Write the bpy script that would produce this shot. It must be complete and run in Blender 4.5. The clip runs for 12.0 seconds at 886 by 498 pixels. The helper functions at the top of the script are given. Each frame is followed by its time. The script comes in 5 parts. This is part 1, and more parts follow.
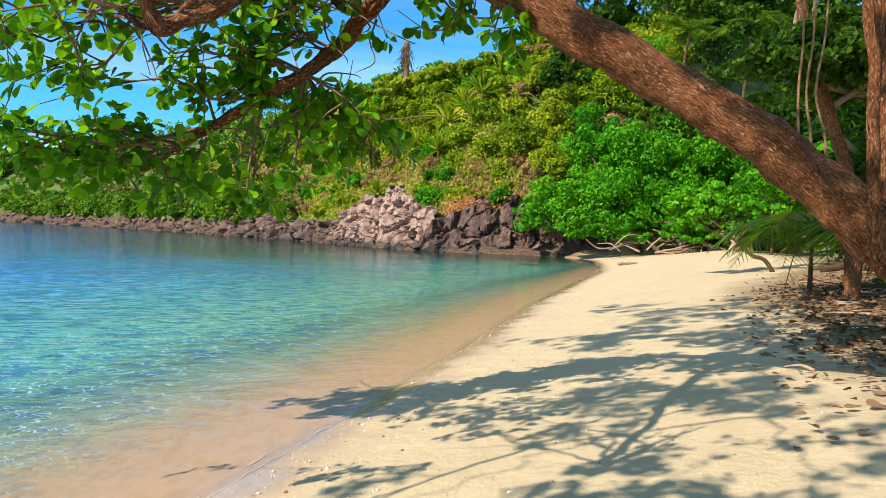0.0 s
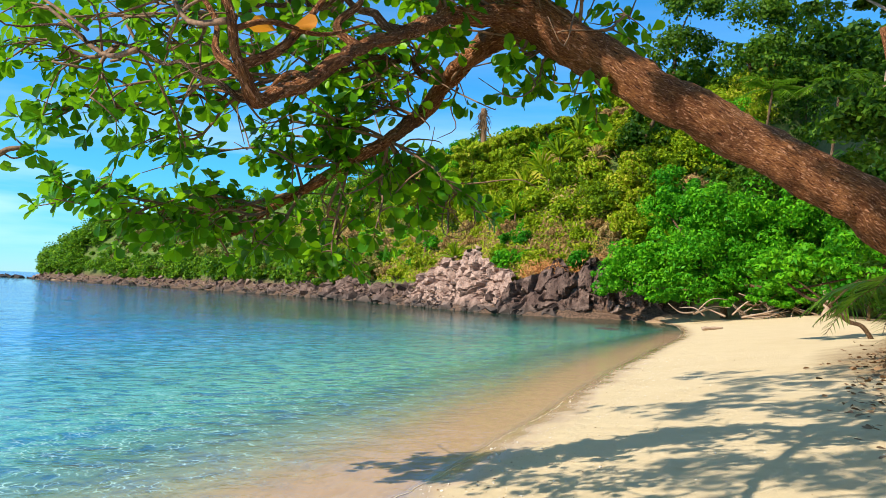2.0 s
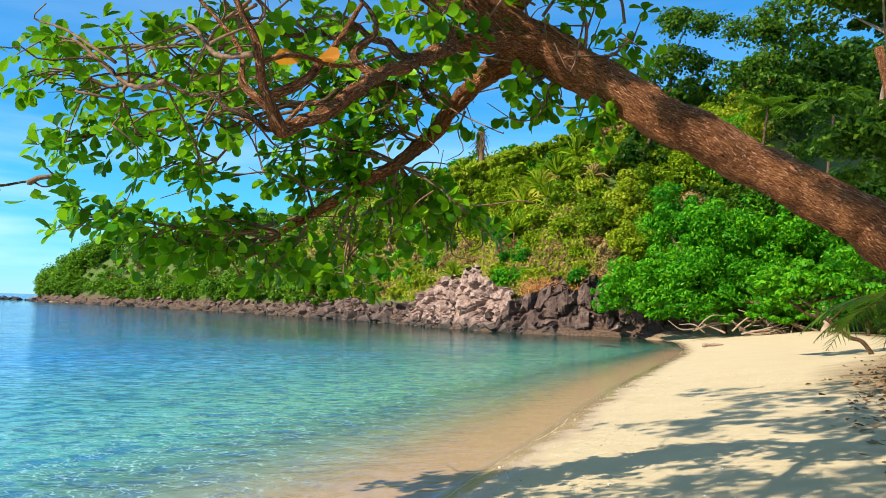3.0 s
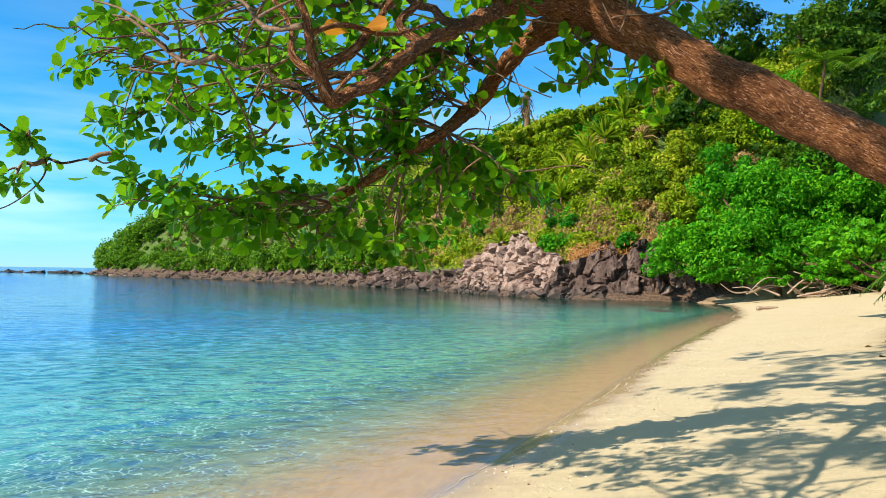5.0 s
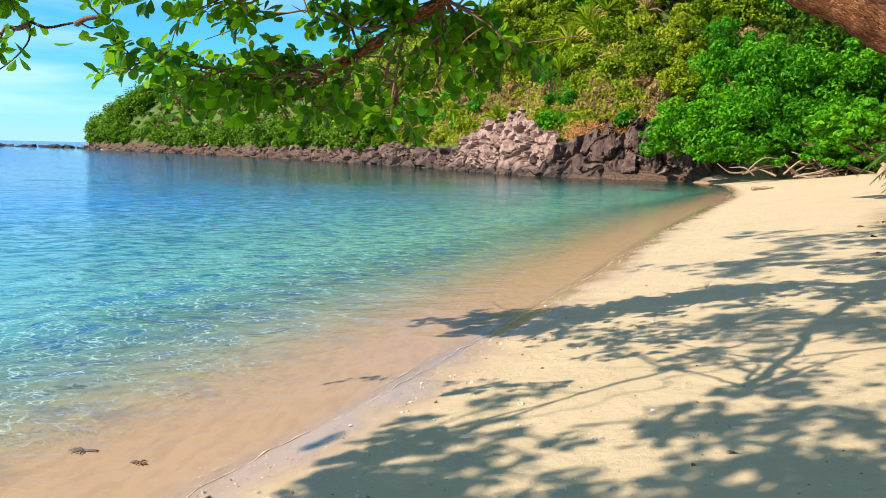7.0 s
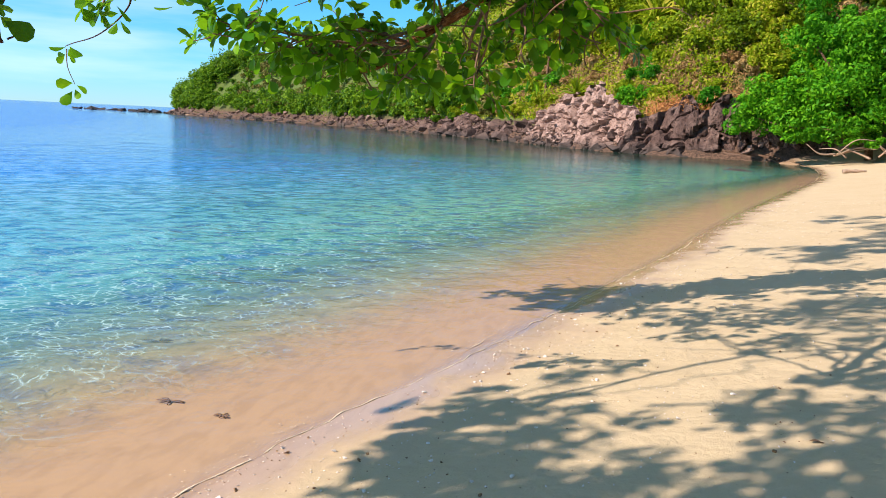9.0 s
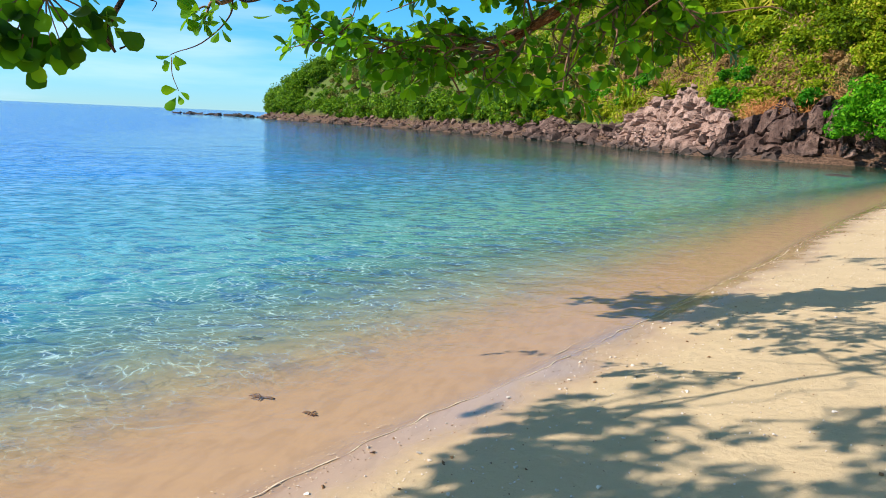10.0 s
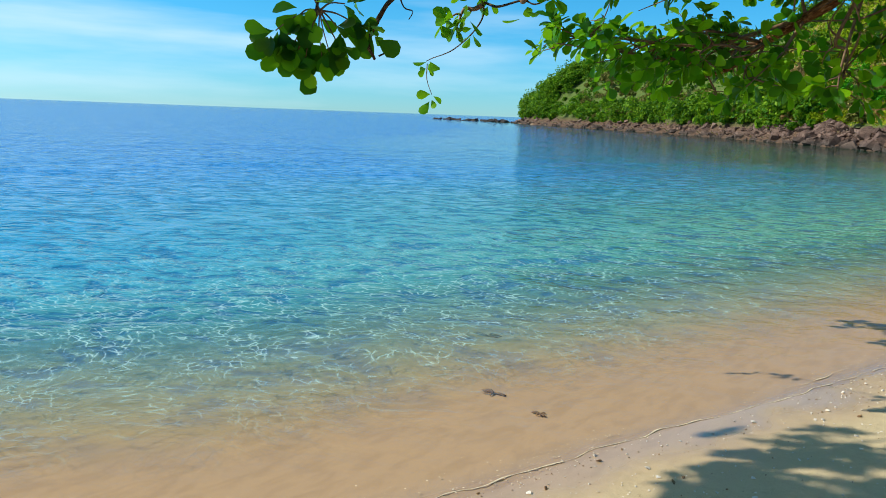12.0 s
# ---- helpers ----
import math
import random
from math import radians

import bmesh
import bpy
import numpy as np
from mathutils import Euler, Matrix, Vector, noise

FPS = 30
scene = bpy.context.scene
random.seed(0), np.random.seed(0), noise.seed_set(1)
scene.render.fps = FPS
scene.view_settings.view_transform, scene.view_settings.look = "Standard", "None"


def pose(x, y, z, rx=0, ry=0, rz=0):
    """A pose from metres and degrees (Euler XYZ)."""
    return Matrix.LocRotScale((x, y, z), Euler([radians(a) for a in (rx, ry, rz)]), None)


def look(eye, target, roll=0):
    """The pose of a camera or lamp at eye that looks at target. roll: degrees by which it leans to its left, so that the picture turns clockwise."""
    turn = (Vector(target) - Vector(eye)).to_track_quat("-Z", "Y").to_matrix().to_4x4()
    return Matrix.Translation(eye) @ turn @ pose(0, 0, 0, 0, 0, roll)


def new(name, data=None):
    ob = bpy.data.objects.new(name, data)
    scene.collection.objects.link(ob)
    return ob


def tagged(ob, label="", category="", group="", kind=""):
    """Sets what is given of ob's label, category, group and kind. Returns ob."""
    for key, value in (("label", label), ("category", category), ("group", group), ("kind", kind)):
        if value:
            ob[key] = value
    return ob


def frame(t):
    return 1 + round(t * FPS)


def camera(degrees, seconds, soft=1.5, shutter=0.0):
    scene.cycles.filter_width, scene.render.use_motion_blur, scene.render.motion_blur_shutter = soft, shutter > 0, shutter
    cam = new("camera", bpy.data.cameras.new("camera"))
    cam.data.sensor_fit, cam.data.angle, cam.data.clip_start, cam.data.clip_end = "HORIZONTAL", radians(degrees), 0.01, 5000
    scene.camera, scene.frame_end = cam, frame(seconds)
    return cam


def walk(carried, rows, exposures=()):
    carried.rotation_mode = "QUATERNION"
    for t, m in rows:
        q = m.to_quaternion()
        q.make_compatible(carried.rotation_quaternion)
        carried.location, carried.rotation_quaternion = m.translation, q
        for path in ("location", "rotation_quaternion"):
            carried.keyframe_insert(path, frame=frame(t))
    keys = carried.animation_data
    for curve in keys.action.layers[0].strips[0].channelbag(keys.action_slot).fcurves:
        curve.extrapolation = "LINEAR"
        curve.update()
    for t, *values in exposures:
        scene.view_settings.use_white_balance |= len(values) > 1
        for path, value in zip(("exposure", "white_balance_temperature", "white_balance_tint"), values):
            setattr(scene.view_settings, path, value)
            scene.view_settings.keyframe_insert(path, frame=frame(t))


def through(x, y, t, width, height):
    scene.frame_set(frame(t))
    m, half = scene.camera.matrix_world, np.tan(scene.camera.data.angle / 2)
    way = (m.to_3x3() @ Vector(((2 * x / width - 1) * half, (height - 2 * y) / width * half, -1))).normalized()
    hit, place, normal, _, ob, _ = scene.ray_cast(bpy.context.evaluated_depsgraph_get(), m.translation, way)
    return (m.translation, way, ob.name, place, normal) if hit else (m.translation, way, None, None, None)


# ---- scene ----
EXPO = 0.60
cam = camera(60.57, 12.0, soft=0.5)
walk(cam, [
    (0, pose(0.025, 0.020, 1.924, 88.36, -1.98, -0.85)),
    (0.5, pose(0.016, 0.025, 1.924, 87.96, -1.93, 0.48)),
    (1, pose(0.013, 0.024, 1.922, 88.50, -1.64, 1.83)),
    (1.5, pose(0.013, 0.031, 1.922, 91.00, -1.53, 3.02)),
    (2, pose(-0.007, 0.008, 1.923, 92.89, -2.19, 4.93)),
    (2.5, pose(-0.051, -0.064, 1.935, 93.22, -1.73, 4.62)),
    (3, pose(-0.101, -0.127, 1.934, 94.29, -1.72, 4.81)),
    (3.2, pose(-0.111, -0.130, 1.932, 95.53, -2.10, 5.84)),
    (4.8, pose(-0.129, -0.143, 1.933, 93.75, -0.63, 8.61)),
    (5, pose(-0.123, -0.149, 1.930, 91.75, -0.78, 8.39)),
    (5.5, pose(-0.128, -0.140, 1.927, 88.46, -1.10, 8.01)),
    (6, pose(-0.132, -0.139, 1.927, 86.37, -1.21, 8.09)),
    (6.5, pose(-0.139, -0.134, 1.919, 84.49, -1.24, 8.14)),
    (8.3, pose(-0.183, -0.118, 1.891, 79.40, -1.76, 8.23)),
    (8.5, pose(-0.189, -0.131, 1.896, 79.68, -2.10, 10.07)),
    (9, pose(-0.202, -0.135, 1.890, 80.32, -2.63, 13.68)),
    (9.5, pose(-0.227, -0.149, 1.890, 80.40, -2.42, 16.66)),
    (10, pose(-0.229, -0.138, 1.893, 80.31, -2.49, 20.00)),
    (10.5, pose(-0.208, -0.082, 1.886, 81.45, -2.75, 28.60)),
    (11, pose(-0.162, -0.101, 1.878, 80.55, -2.77, 33.76)),
    (11.5, pose(-0.167, -0.095, 1.878, 79.68, -2.10, 35.64)),
    (12, pose(-0.181, -0.097, 1.875, 79.92, -2.08, 38.68)),
], exposures=[(0.0, EXPO, 6500, 14), (5.0, EXPO, 6450, 8), (6.7, EXPO, 6500, 14), (8.3, EXPO, 6600, 23), (9.0, EXPO - 0.05, 6600, 24), (9.6, EXPO - 0.10, 6550, 21), (10.5, EXPO - 0.30, 6450, 14), (11.5, EXPO - 0.45, 6350, 6), (12.0, EXPO - 0.48, 6350, 6)])
# ---- world and sun ----
SUN_EL, SUN_AZ = radians(38.0), (-0.80, -0.60)
world = bpy.data.worlds.new("sky")
scene.world = world
world.use_nodes = True
wn, wl = world.node_tree.nodes, world.node_tree.links
wn.clear()
w_out, w_bg, w_sky = wn.new("ShaderNodeOutputWorld"), wn.new("ShaderNodeBackground"), wn.new("ShaderNodeTexSky")
w_sky.sky_type, w_sky.sun_disc = "NISHITA", False
w_sky.sun_elevation = SUN_EL
w_sky.sun_rotation = math.atan2(SUN_AZ[0], SUN_AZ[1])
w_sky.air_density, w_sky.dust_density, w_sky.ozone_density = 1.0, 0.0, 5.0
w_bg.inputs["Strength"].default_value = 0.138
w_co, w_map, w_cl, w_ramp = wn.new("ShaderNodeTexCoord"), wn.new("ShaderNodeMapping"), wn.new("ShaderNodeTexNoise"), wn.new("ShaderNodeValToRGB")
w_map.inputs["Scale"].default_value = (1.2, 1.2, 9.0)
w_cl.inputs["Scale"].default_value, w_cl.inputs["Detail"].default_value = 1.6, 6.0
w_ramp.color_ramp.elements[0].position, w_ramp.color_ramp.elements[1].position = 0.45, 0.72
w_mix = wn.new("ShaderNodeMix")
w_mix.data_type = "RGBA"
w_tint = wn.new("ShaderNodeMix")
w_tint.data_type, w_tint.blend_type = "RGBA", "MULTIPLY"
w_tint.inputs["Factor"].default_value = 1.0
# the sky's hue by height: pale at the horizon, azure above it, veiled overhead
w_hue = wn.new("ShaderNodeValToRGB")
# the overhead stops add an unseen white veil that whitens the shadows' fill
w_veil = wn.new("ShaderNodeValToRGB")
for node, stops in ((w_hue, ((0.0, (0.36, 0.70, 1.0)), (0.14, (0.23, 0.78, 1.0)), (0.42, (0.18, 0.76, 1.0)), (0.65, (0.75, 0.95, 0.95)))),
                    (w_veil, ((0.0, (0.45, 0.45, 0.45)), (0.08, (0.75, 0.75, 0.75)), (0.26, (0.10, 0.10, 0.10)), (0.42, (0.10, 0.10, 0.10)), (0.62, (0.9, 0.9, 0.9))))):
    while len(node.color_ramp.elements) < len(stops):
        node.color_ramp.elements.new(0.5)
    for el, (at, c) in zip(node.color_ramp.elements, stops):
        el.position, el.color = at, (*c, 1)
wl.new(w_co.outputs["Generated"], w_map.inputs["Vector"])
wl.new(w_map.outputs[0], w_cl.inputs["Vector"])
wl.new(w_cl.outputs["Fac"], w_ramp.inputs["Fac"])
w_sep, w_mul = wn.new("ShaderNodeSeparateXYZ"), wn.new("ShaderNodeMath")
w_mul.operation = "MULTIPLY"
wl.new(w_co.outputs["Generated"], w_sep.inputs[0])
wl.new(w_sep.outputs["Z"], w_hue.inputs[0])
wl.new(w_sep.outputs["Z"], w_veil.inputs[0])
wl.new(w_hue.outputs["Color"], w_tint.inputs["B"])
wl.new(w_ramp.outputs["Color"], w_mul.inputs[0])
wl.new(w_veil.outputs["Color"], w_mul.inputs[1])
wl.new(w_mul.outputs[0], w_mix.inputs["Factor"])
wl.new(w_sky.outputs[0], w_tint.inputs["A"])
wl.new(w_tint.outputs["Result"], w_mix.inputs["A"])
w_mix.inputs["B"].default_value = (5.6, 6.7, 7.4, 1)
wl.new(w_mix.outputs["Result"], w_bg.inputs["Color"])
wl.new(w_bg.outputs[0], w_out.inputs[0])

sun = new("sun", bpy.data.lights.new("sun", "SUN"))
sun.data.energy, sun.data.angle, sun.data.color = 5.0, radians(0.55), (1.0, 0.95, 0.85)
sun.matrix_world = look((0, 0, 50), (-SUN_AZ[0] * math.cos(SUN_EL), -SUN_AZ[1] * math.cos(SUN_EL), 50 - math.sin(SUN_EL)))


# ---- materials ----
def linked(v):
    return isinstance(v, bpy.types.NodeSocket)


class Graph:
    """A material under construction: short calls for its nodes."""

    def __init__(self, name):
        self.mat = bpy.data.materials.new(name)
        self.mat.use_nodes = True
        self.n, self.l = self.mat.node_tree.nodes, self.mat.node_tree.links
        self.n.clear()
        self.out = self.n.new("ShaderNodeOutputMaterial")

    def node(self, kind, ins=None, operation=None, data_type=None, blend_type=None, use_clamp=False, feature=None, interpolation_type=None, attribute_name=None):
        nd = self.n.new(kind)
        if operation:
            nd.operation = operation
        if data_type:
            nd.data_type = data_type
        if blend_type:
            nd.blend_type = blend_type
        if use_clamp:
            nd.use_clamp = True
        if feature:
            nd.feature = feature
        if interpolation_type:
            nd.interpolation_type = interpolation_type
        if attribute_name:
            nd.attribute_name = attribute_name
        for k, v in (ins or {}).items():
            if linked(v):
                self.l.new(v, nd.inputs[k])
            else:
                nd.inputs[k].default_value = v
        return nd

    def noise(self, scale, detail=4.0, rough=0.55, vec=None, dist=0.0):
        ins = {"Scale": scale, "Detail": detail, "Roughness": rough, "Distortion": dist}
        if vec is not None:
            ins["Vector"] = vec
        return self.node("ShaderNodeTexNoise", ins).outputs["Fac"]

    def place(self, scale=(1, 1, 1)):
        geo = self.node("ShaderNodeNewGeometry")
        return self.node("ShaderNodeMapping", {"Vector": geo.outputs["Position"], "Scale": scale}).outputs[0]

    def ramp(self, fac, stops):
        r = self.node("ShaderNodeValToRGB", {"Fac": fac})
        el = r.color_ramp.elements
        while len(el) < len(stops):
            el.new(0.5)
        for e, (p, c) in zip(el, stops):
            e.position = p
            e.color = (*c, 1) if len(c) == 3 else c
        return r.outputs["Color"]

    def mix(self, fac, a, b, blend="MIX"):
        m = self.node("ShaderNodeMix", data_type="RGBA", blend_type=blend)
        for k, v in (("Factor", fac), ("A", a), ("B", b)):
            if linked(v):
                self.l.new(v, m.inputs[k] if k == "Factor" else [i for i in m.inputs if i.name == k and i.type == "RGBA"][0])
            elif k == "Factor":
                m.inputs[0].default_value = v
            else:
                [i for i in m.inputs if i.name == k and i.type == "RGBA"][0].default_value = (*v, 1)
        return [o for o in m.outputs if o.type == "RGBA"][0]

    def math(self, op, a, b=0.0, clamp=False):
        nd = self.node("ShaderNodeMath", operation=op, use_clamp=clamp)
        for i, v in enumerate((a, b)):
            if linked(v):
                self.l.new(v, nd.inputs[i])
            else:
                nd.inputs[i].default_value = v
        return nd.outputs[0]

    def attr(self, name):
        return self.node("ShaderNodeAttribute", attribute_name=name).outputs["Fac"]

    def bump(self, height, strength, distance, normal=None):
        ins = {"Height": height, "Strength": strength, "Distance": distance}
        if normal is not None:
            ins["Normal"] = normal
        return self.node("ShaderNodeBump", ins).outputs[0]

    def principled(self, color, rough=0.8, normal=None, **ins):
        b = self.node("ShaderNodeBsdfPrincipled", {"Base Color": color if linked(color) else (*color, 1), "Roughness": rough})
        for k, v in ins.items():
            k = k.replace("_", " ")
            if linked(v):
                self.l.new(v, b.inputs[k])
            else:
                b.inputs[k].default_value = v
        if normal is not None:
            self.l.new(normal, b.inputs["Normal"])
        return b.outputs[0]

    def done(self, shader):
        self.l.new(shader, self.out.inputs[0])
        return self.mat


def ground_material():
    g = Graph("beach sand and hill soil")
    shore, rock = g.attr("shore"), g.attr("rocky")
    p = g.place()
    fine, mid, big = g.noise(260, 3, 0.7, p), g.noise(14, 5, 0.6, p), g.noise(0.9, 4, 0.6, p)
    dry = g.ramp(fine, [(0.25, (0.46, 0.342, 0.183)), (0.5, (0.573, 0.437, 0.25)), (0.8, (0.675, 0.545, 0.328))])
    dry = g.mix(g.math("MULTIPLY", g.ramp(big, [(0.42, (0, 0, 0)), (0.7, (1, 1, 1))]), 0.35), dry, (0.48, 0.35, 0.18))
    specks = g.ramp(g.noise(75, 2, 0.5, p), [(0.67, (0, 0, 0)), (0.70, (1, 1, 1))])
    dry = g.mix(g.math("MULTIPLY", specks, 0.5), dry, (0.30, 0.20, 0.12))
    wet = g.ramp(fine, [(0.25, (0.37, 0.235, 0.125)), (0.5, (0.47, 0.31, 0.175)), (0.8, (0.56, 0.385, 0.225))])
    wet = g.mix(g.math("MULTIPLY", mid, 0.4), wet, (0.44, 0.275, 0.145))
    # faint ribs in the sand under the shallows
    ribs = g.noise(1.0, 4, 0.6, g.node("ShaderNodeMapping", {"Vector": p, "Rotation": (0, 0, 0.35), "Scale": (9.0, 3.0, 1.0)}).outputs[0], 0.6)
    wet = g.mix(g.ramp(ribs, [(0.46, (0, 0, 0)), (0.62, (0.4, 0.4, 0.4))]), wet, (0.34, 0.215, 0.115))
    edge = g.math("ADD", shore, g.math("MULTIPLY", g.math("SUBTRACT", g.noise(1.3, 3, 0.5, p), 0.5), 1.1))
    wetness = g.node("ShaderNodeMapRange", {"Value": edge, "From Min": 0.05, "From Max": 0.75, "To Min": 1.0, "To Max": 0.0}, interpolation_type="SMOOTHSTEP").outputs[0]
    sand = g.mix(wetness, dry, wet)
    bottom = g.node("ShaderNodeMapRange", {"Value": shore, "From Min": -1.5, "From Max": -5.0}).outputs[0]
    sand = g.mix(bottom, sand, g.ramp(g.noise(0.8, 5, 0.6, p), [(0.3, (0.42, 0.38, 0.26)), (0.7, (0.66, 0.60, 0.44))]))
    far = g.node("ShaderNodeMapRange", {"Value": g.node("ShaderNodeSeparateXYZ", {0: p}).outputs["Y"], "From Min": 20.0, "From Max": 30.0, "To Min": 0.0, "To Max": 4.0}).outputs[0]
    litter = g.node("ShaderNodeMapRange", {"Value": g.math("SUBTRACT", g.math("ADD", shore, g.math("MULTIPLY", big, 3.0)), far), "From Min": 5.5, "From Max": 7.6}, interpolation_type="SMOOTHSTEP").outputs[0]
    bed = g.noise(38, 4, 0.65, p)
    leafy = g.ramp(bed, [(0.3, (0.07, 0.038, 0.018)), (0.52, (0.20, 0.12, 0.055)), (0.72, (0.50, 0.37, 0.21))])
    sand = g.mix(g.math("MULTIPLY", litter, 0.8), sand, leafy)
    soil = g.ramp(g.noise(3.5, 6, 0.7, p), [(0.3, (0.04, 0.07, 0.015)), (0.55, (0.10, 0.14, 0.03)), (0.75, (0.20, 0.20, 0.06))])
    low = g.node("ShaderNodeMapRange", {"Value": g.math("ADD", g.node("ShaderNodeSeparateXYZ", {0: p}).outputs["Z"], g.noise(1.5, 4, 0.6, p)), "From Min": 1.8, "From Max": 3.2, "To Min": 1.0, "To Max": 0.0}).outputs[0]
    soil = g.mix(low, soil, g.ramp(g.noise(6, 5, 0.7, p), [(0.35, (0.035, 0.022, 0.014)), (0.65, (0.20, 0.12, 0.075))]))
    color = g.mix(rock, sand, soil)
    film = g.math("MULTIPLY", wetness, g.node("ShaderNodeMapRange", {"Value": shore, "From Min": -0.25, "From Max": 0.0}).outputs[0])
    rough = g.math("SUBTRACT", 0.92, g.math("MULTIPLY", film, 0.80))
    h = g.math("ADD", g.math("MULTIPLY", fine, 0.25), g.math("ADD", mid, g.math("MULTIPLY", g.noise(3.2, 3, 0.5, p), 2.2)))
    normal = g.bump(h, g.math("SUBTRACT", 0.55, g.math("MULTIPLY", wetness, 0.53)), 0.03)
    return g.done(g.principled(color, rough, normal, Specular_IOR_Level=g.math("ADD", 0.12, g.math("MULTIPLY", film, 0.38))))


def water_material():
    g = Graph("clear sea water")
    shore = g.attr("shore")
    out = g.math("MULTIPLY", shore, -1.0)
    p = g.place()
    patch = g.noise(0.09, 3, 0.5, p)
    # depth colours set in sooner along y, stretched to fit the camera's view
    stretch_y = g.node("ShaderNodeMapRange", {"Value": g.node("ShaderNodeSeparateXYZ", {0: p}).outputs["Y"], "From Min": 10.0, "From Max": 45.0, "To Min": 1.0, "To Max": 1.5}).outputs[0]
    out = g.math("MULTIPLY", out, stretch_y)
    lee = g.attr("lee")
    reach = g.math("ADD", out, g.math("MULTIPLY", g.math("MULTIPLY", g.math("SUBTRACT", patch, 0.5), 10.0), g.math("DIVIDE", out, 9.0, True)))
    d = g.math("DIVIDE", reach, 60.0, True)
    body = g.ramp(d, [(0.0, (0.42, 0.33, 0.18)), (0.02, (0.36, 0.36, 0.25)), (0.035, (0.24, 0.38, 0.31)), (0.07, (0.075, 0.33, 0.37)), (0.14, (0.014, 0.29, 0.49)), (0.28, (0.004, 0.23, 0.58)), (0.5, (0.006, 0.20, 0.62)), (1.0, (0.02, 0.20, 0.62))])
    # the hill's green reflection, painted into the body colour in its lee
    inner = g.node("ShaderNodeMapRange", {"Value": g.node("ShaderNodeSeparateXYZ", {0: p}).outputs["X"], "From Min": -38.0, "From Max": -12.0}).outputs[0]
    hill_green = g.math("MULTIPLY", g.math("MULTIPLY", lee, inner), g.ramp(g.noise(0.25, 4, 0.6, p), [(0.35, (0.45, 0.45, 0.45)), (0.6, (1, 1, 1))]))
    body = g.mix(g.math("MULTIPLY", hill_green, 2.2, True), body, (0.045, 0.29, 0.20))
    # a green cast over the shallows at the head of the cove
    head = g.node("ShaderNodeMapRange", {"Value": g.node("ShaderNodeSeparateXYZ", {0: p}).outputs["Y"], "From Min": 3.0, "From Max": 15.0}).outputs[0]
    close = g.node("ShaderNodeMapRange", {"Value": out, "From Min": 6.0, "From Max": 19.0, "To Min": 1.0, "To Max": 0.0}).outputs[0]
    body = g.mix(g.math("MULTIPLY", g.math("MULTIPLY", head, close), 0.9), body, (0.12, 0.34, 0.16))
    # dark cliff reflection painted into the body colour along the headland's foot
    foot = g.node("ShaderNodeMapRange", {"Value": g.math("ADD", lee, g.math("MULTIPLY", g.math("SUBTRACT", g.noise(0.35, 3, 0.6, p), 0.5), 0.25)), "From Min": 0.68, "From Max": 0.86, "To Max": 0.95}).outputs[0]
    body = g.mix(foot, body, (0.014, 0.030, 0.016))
    tint = g.ramp(d, [(0.0, (0.98, 0.97, 0.95)), (0.017, (0.97, 0.96, 0.92)), (0.03, (0.88, 0.96, 0.90)), (0.06, (0.80, 0.97, 0.94)), (0.12, (0.62, 0.94, 0.96)), (0.3, (0.30, 0.75, 0.9)), (1.0, (0.02, 0.40, 0.70))])
    solid = g.node("ShaderNodeMapRange", {"Value": out, "From Min": 0.7, "From Max": 5.5, "To Min": 0.0, "To Max": 0.96}, interpolation_type="SMOOTHSTEP").outputs[0]
    # ripples: swell, chop and fine wrinkles
    q = g.place()
    soft = g.node("ShaderNodeTexNoise", {"Vector": q, "Scale": 0.7, "Detail": 2.0}).outputs["Color"]
    warp = g.node("ShaderNodeVectorMath", {0: q, 1: soft}, operation="ADD").outputs[0]
    fine = g.node("ShaderNodeTexNoise", {"Vector": q, "Scale": 3.5, "Detail": 2.0}).outputs["Color"]
    curl = g.node("ShaderNodeVectorMath", {0: warp, 1: g.node("ShaderNodeVectorMath", {0: fine, 1: (0.14, 0.14, 0.0)}, operation="MULTIPLY").outputs[0]}, operation="ADD").outputs[0]
    def crests(stretch):
        turn = g.node("ShaderNodeMapping", {"Vector": warp, "Rotation": (0, 0, -0.5)}).outputs[0]
        return g.node("ShaderNodeMapping", {"Vector": turn, "Scale": stretch}).outputs[0]

    chop = g.noise(2.3, 3, 0.55, crests((0.9, 1.6, 1.0)))
    small = g.noise(5.5, 3, 0.6, crests((0.9, 1.5, 1.0)))
    swell = g.noise(0.6, 2, 0.5, crests((0.8, 2.5, 1.0)))
    calm = g.node("ShaderNodeMapRange", {"Value": out, "From Min": 0.0, "From Max": 5.0, "To Min": 0.12, "To Max": 1.0}).outputs[0]
    calm = g.math("MULTIPLY", calm, g.math("SUBTRACT", 1.0, g.math("MULTIPLY", g.math("POWER", lee, 0.4), 0.95)))
    h = g.math("MULTIPLY", calm, g.math("ADD", g.math("MULTIPLY", chop, 0.12), g.math("ADD", g.math("MULTIPLY", small, 0.03), g.math("MULTIPLY", swell, 0.06))))
    normal = g.bump(h, 0.8, 1.0)
    # sunlight's caustic web painted into the colour, broken up, fading out to sea
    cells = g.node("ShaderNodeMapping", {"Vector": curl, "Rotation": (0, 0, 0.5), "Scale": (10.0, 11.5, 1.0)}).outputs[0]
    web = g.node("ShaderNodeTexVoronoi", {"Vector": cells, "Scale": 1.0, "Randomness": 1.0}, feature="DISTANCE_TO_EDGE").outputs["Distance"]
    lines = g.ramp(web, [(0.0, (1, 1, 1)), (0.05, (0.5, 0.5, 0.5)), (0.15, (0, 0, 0))])
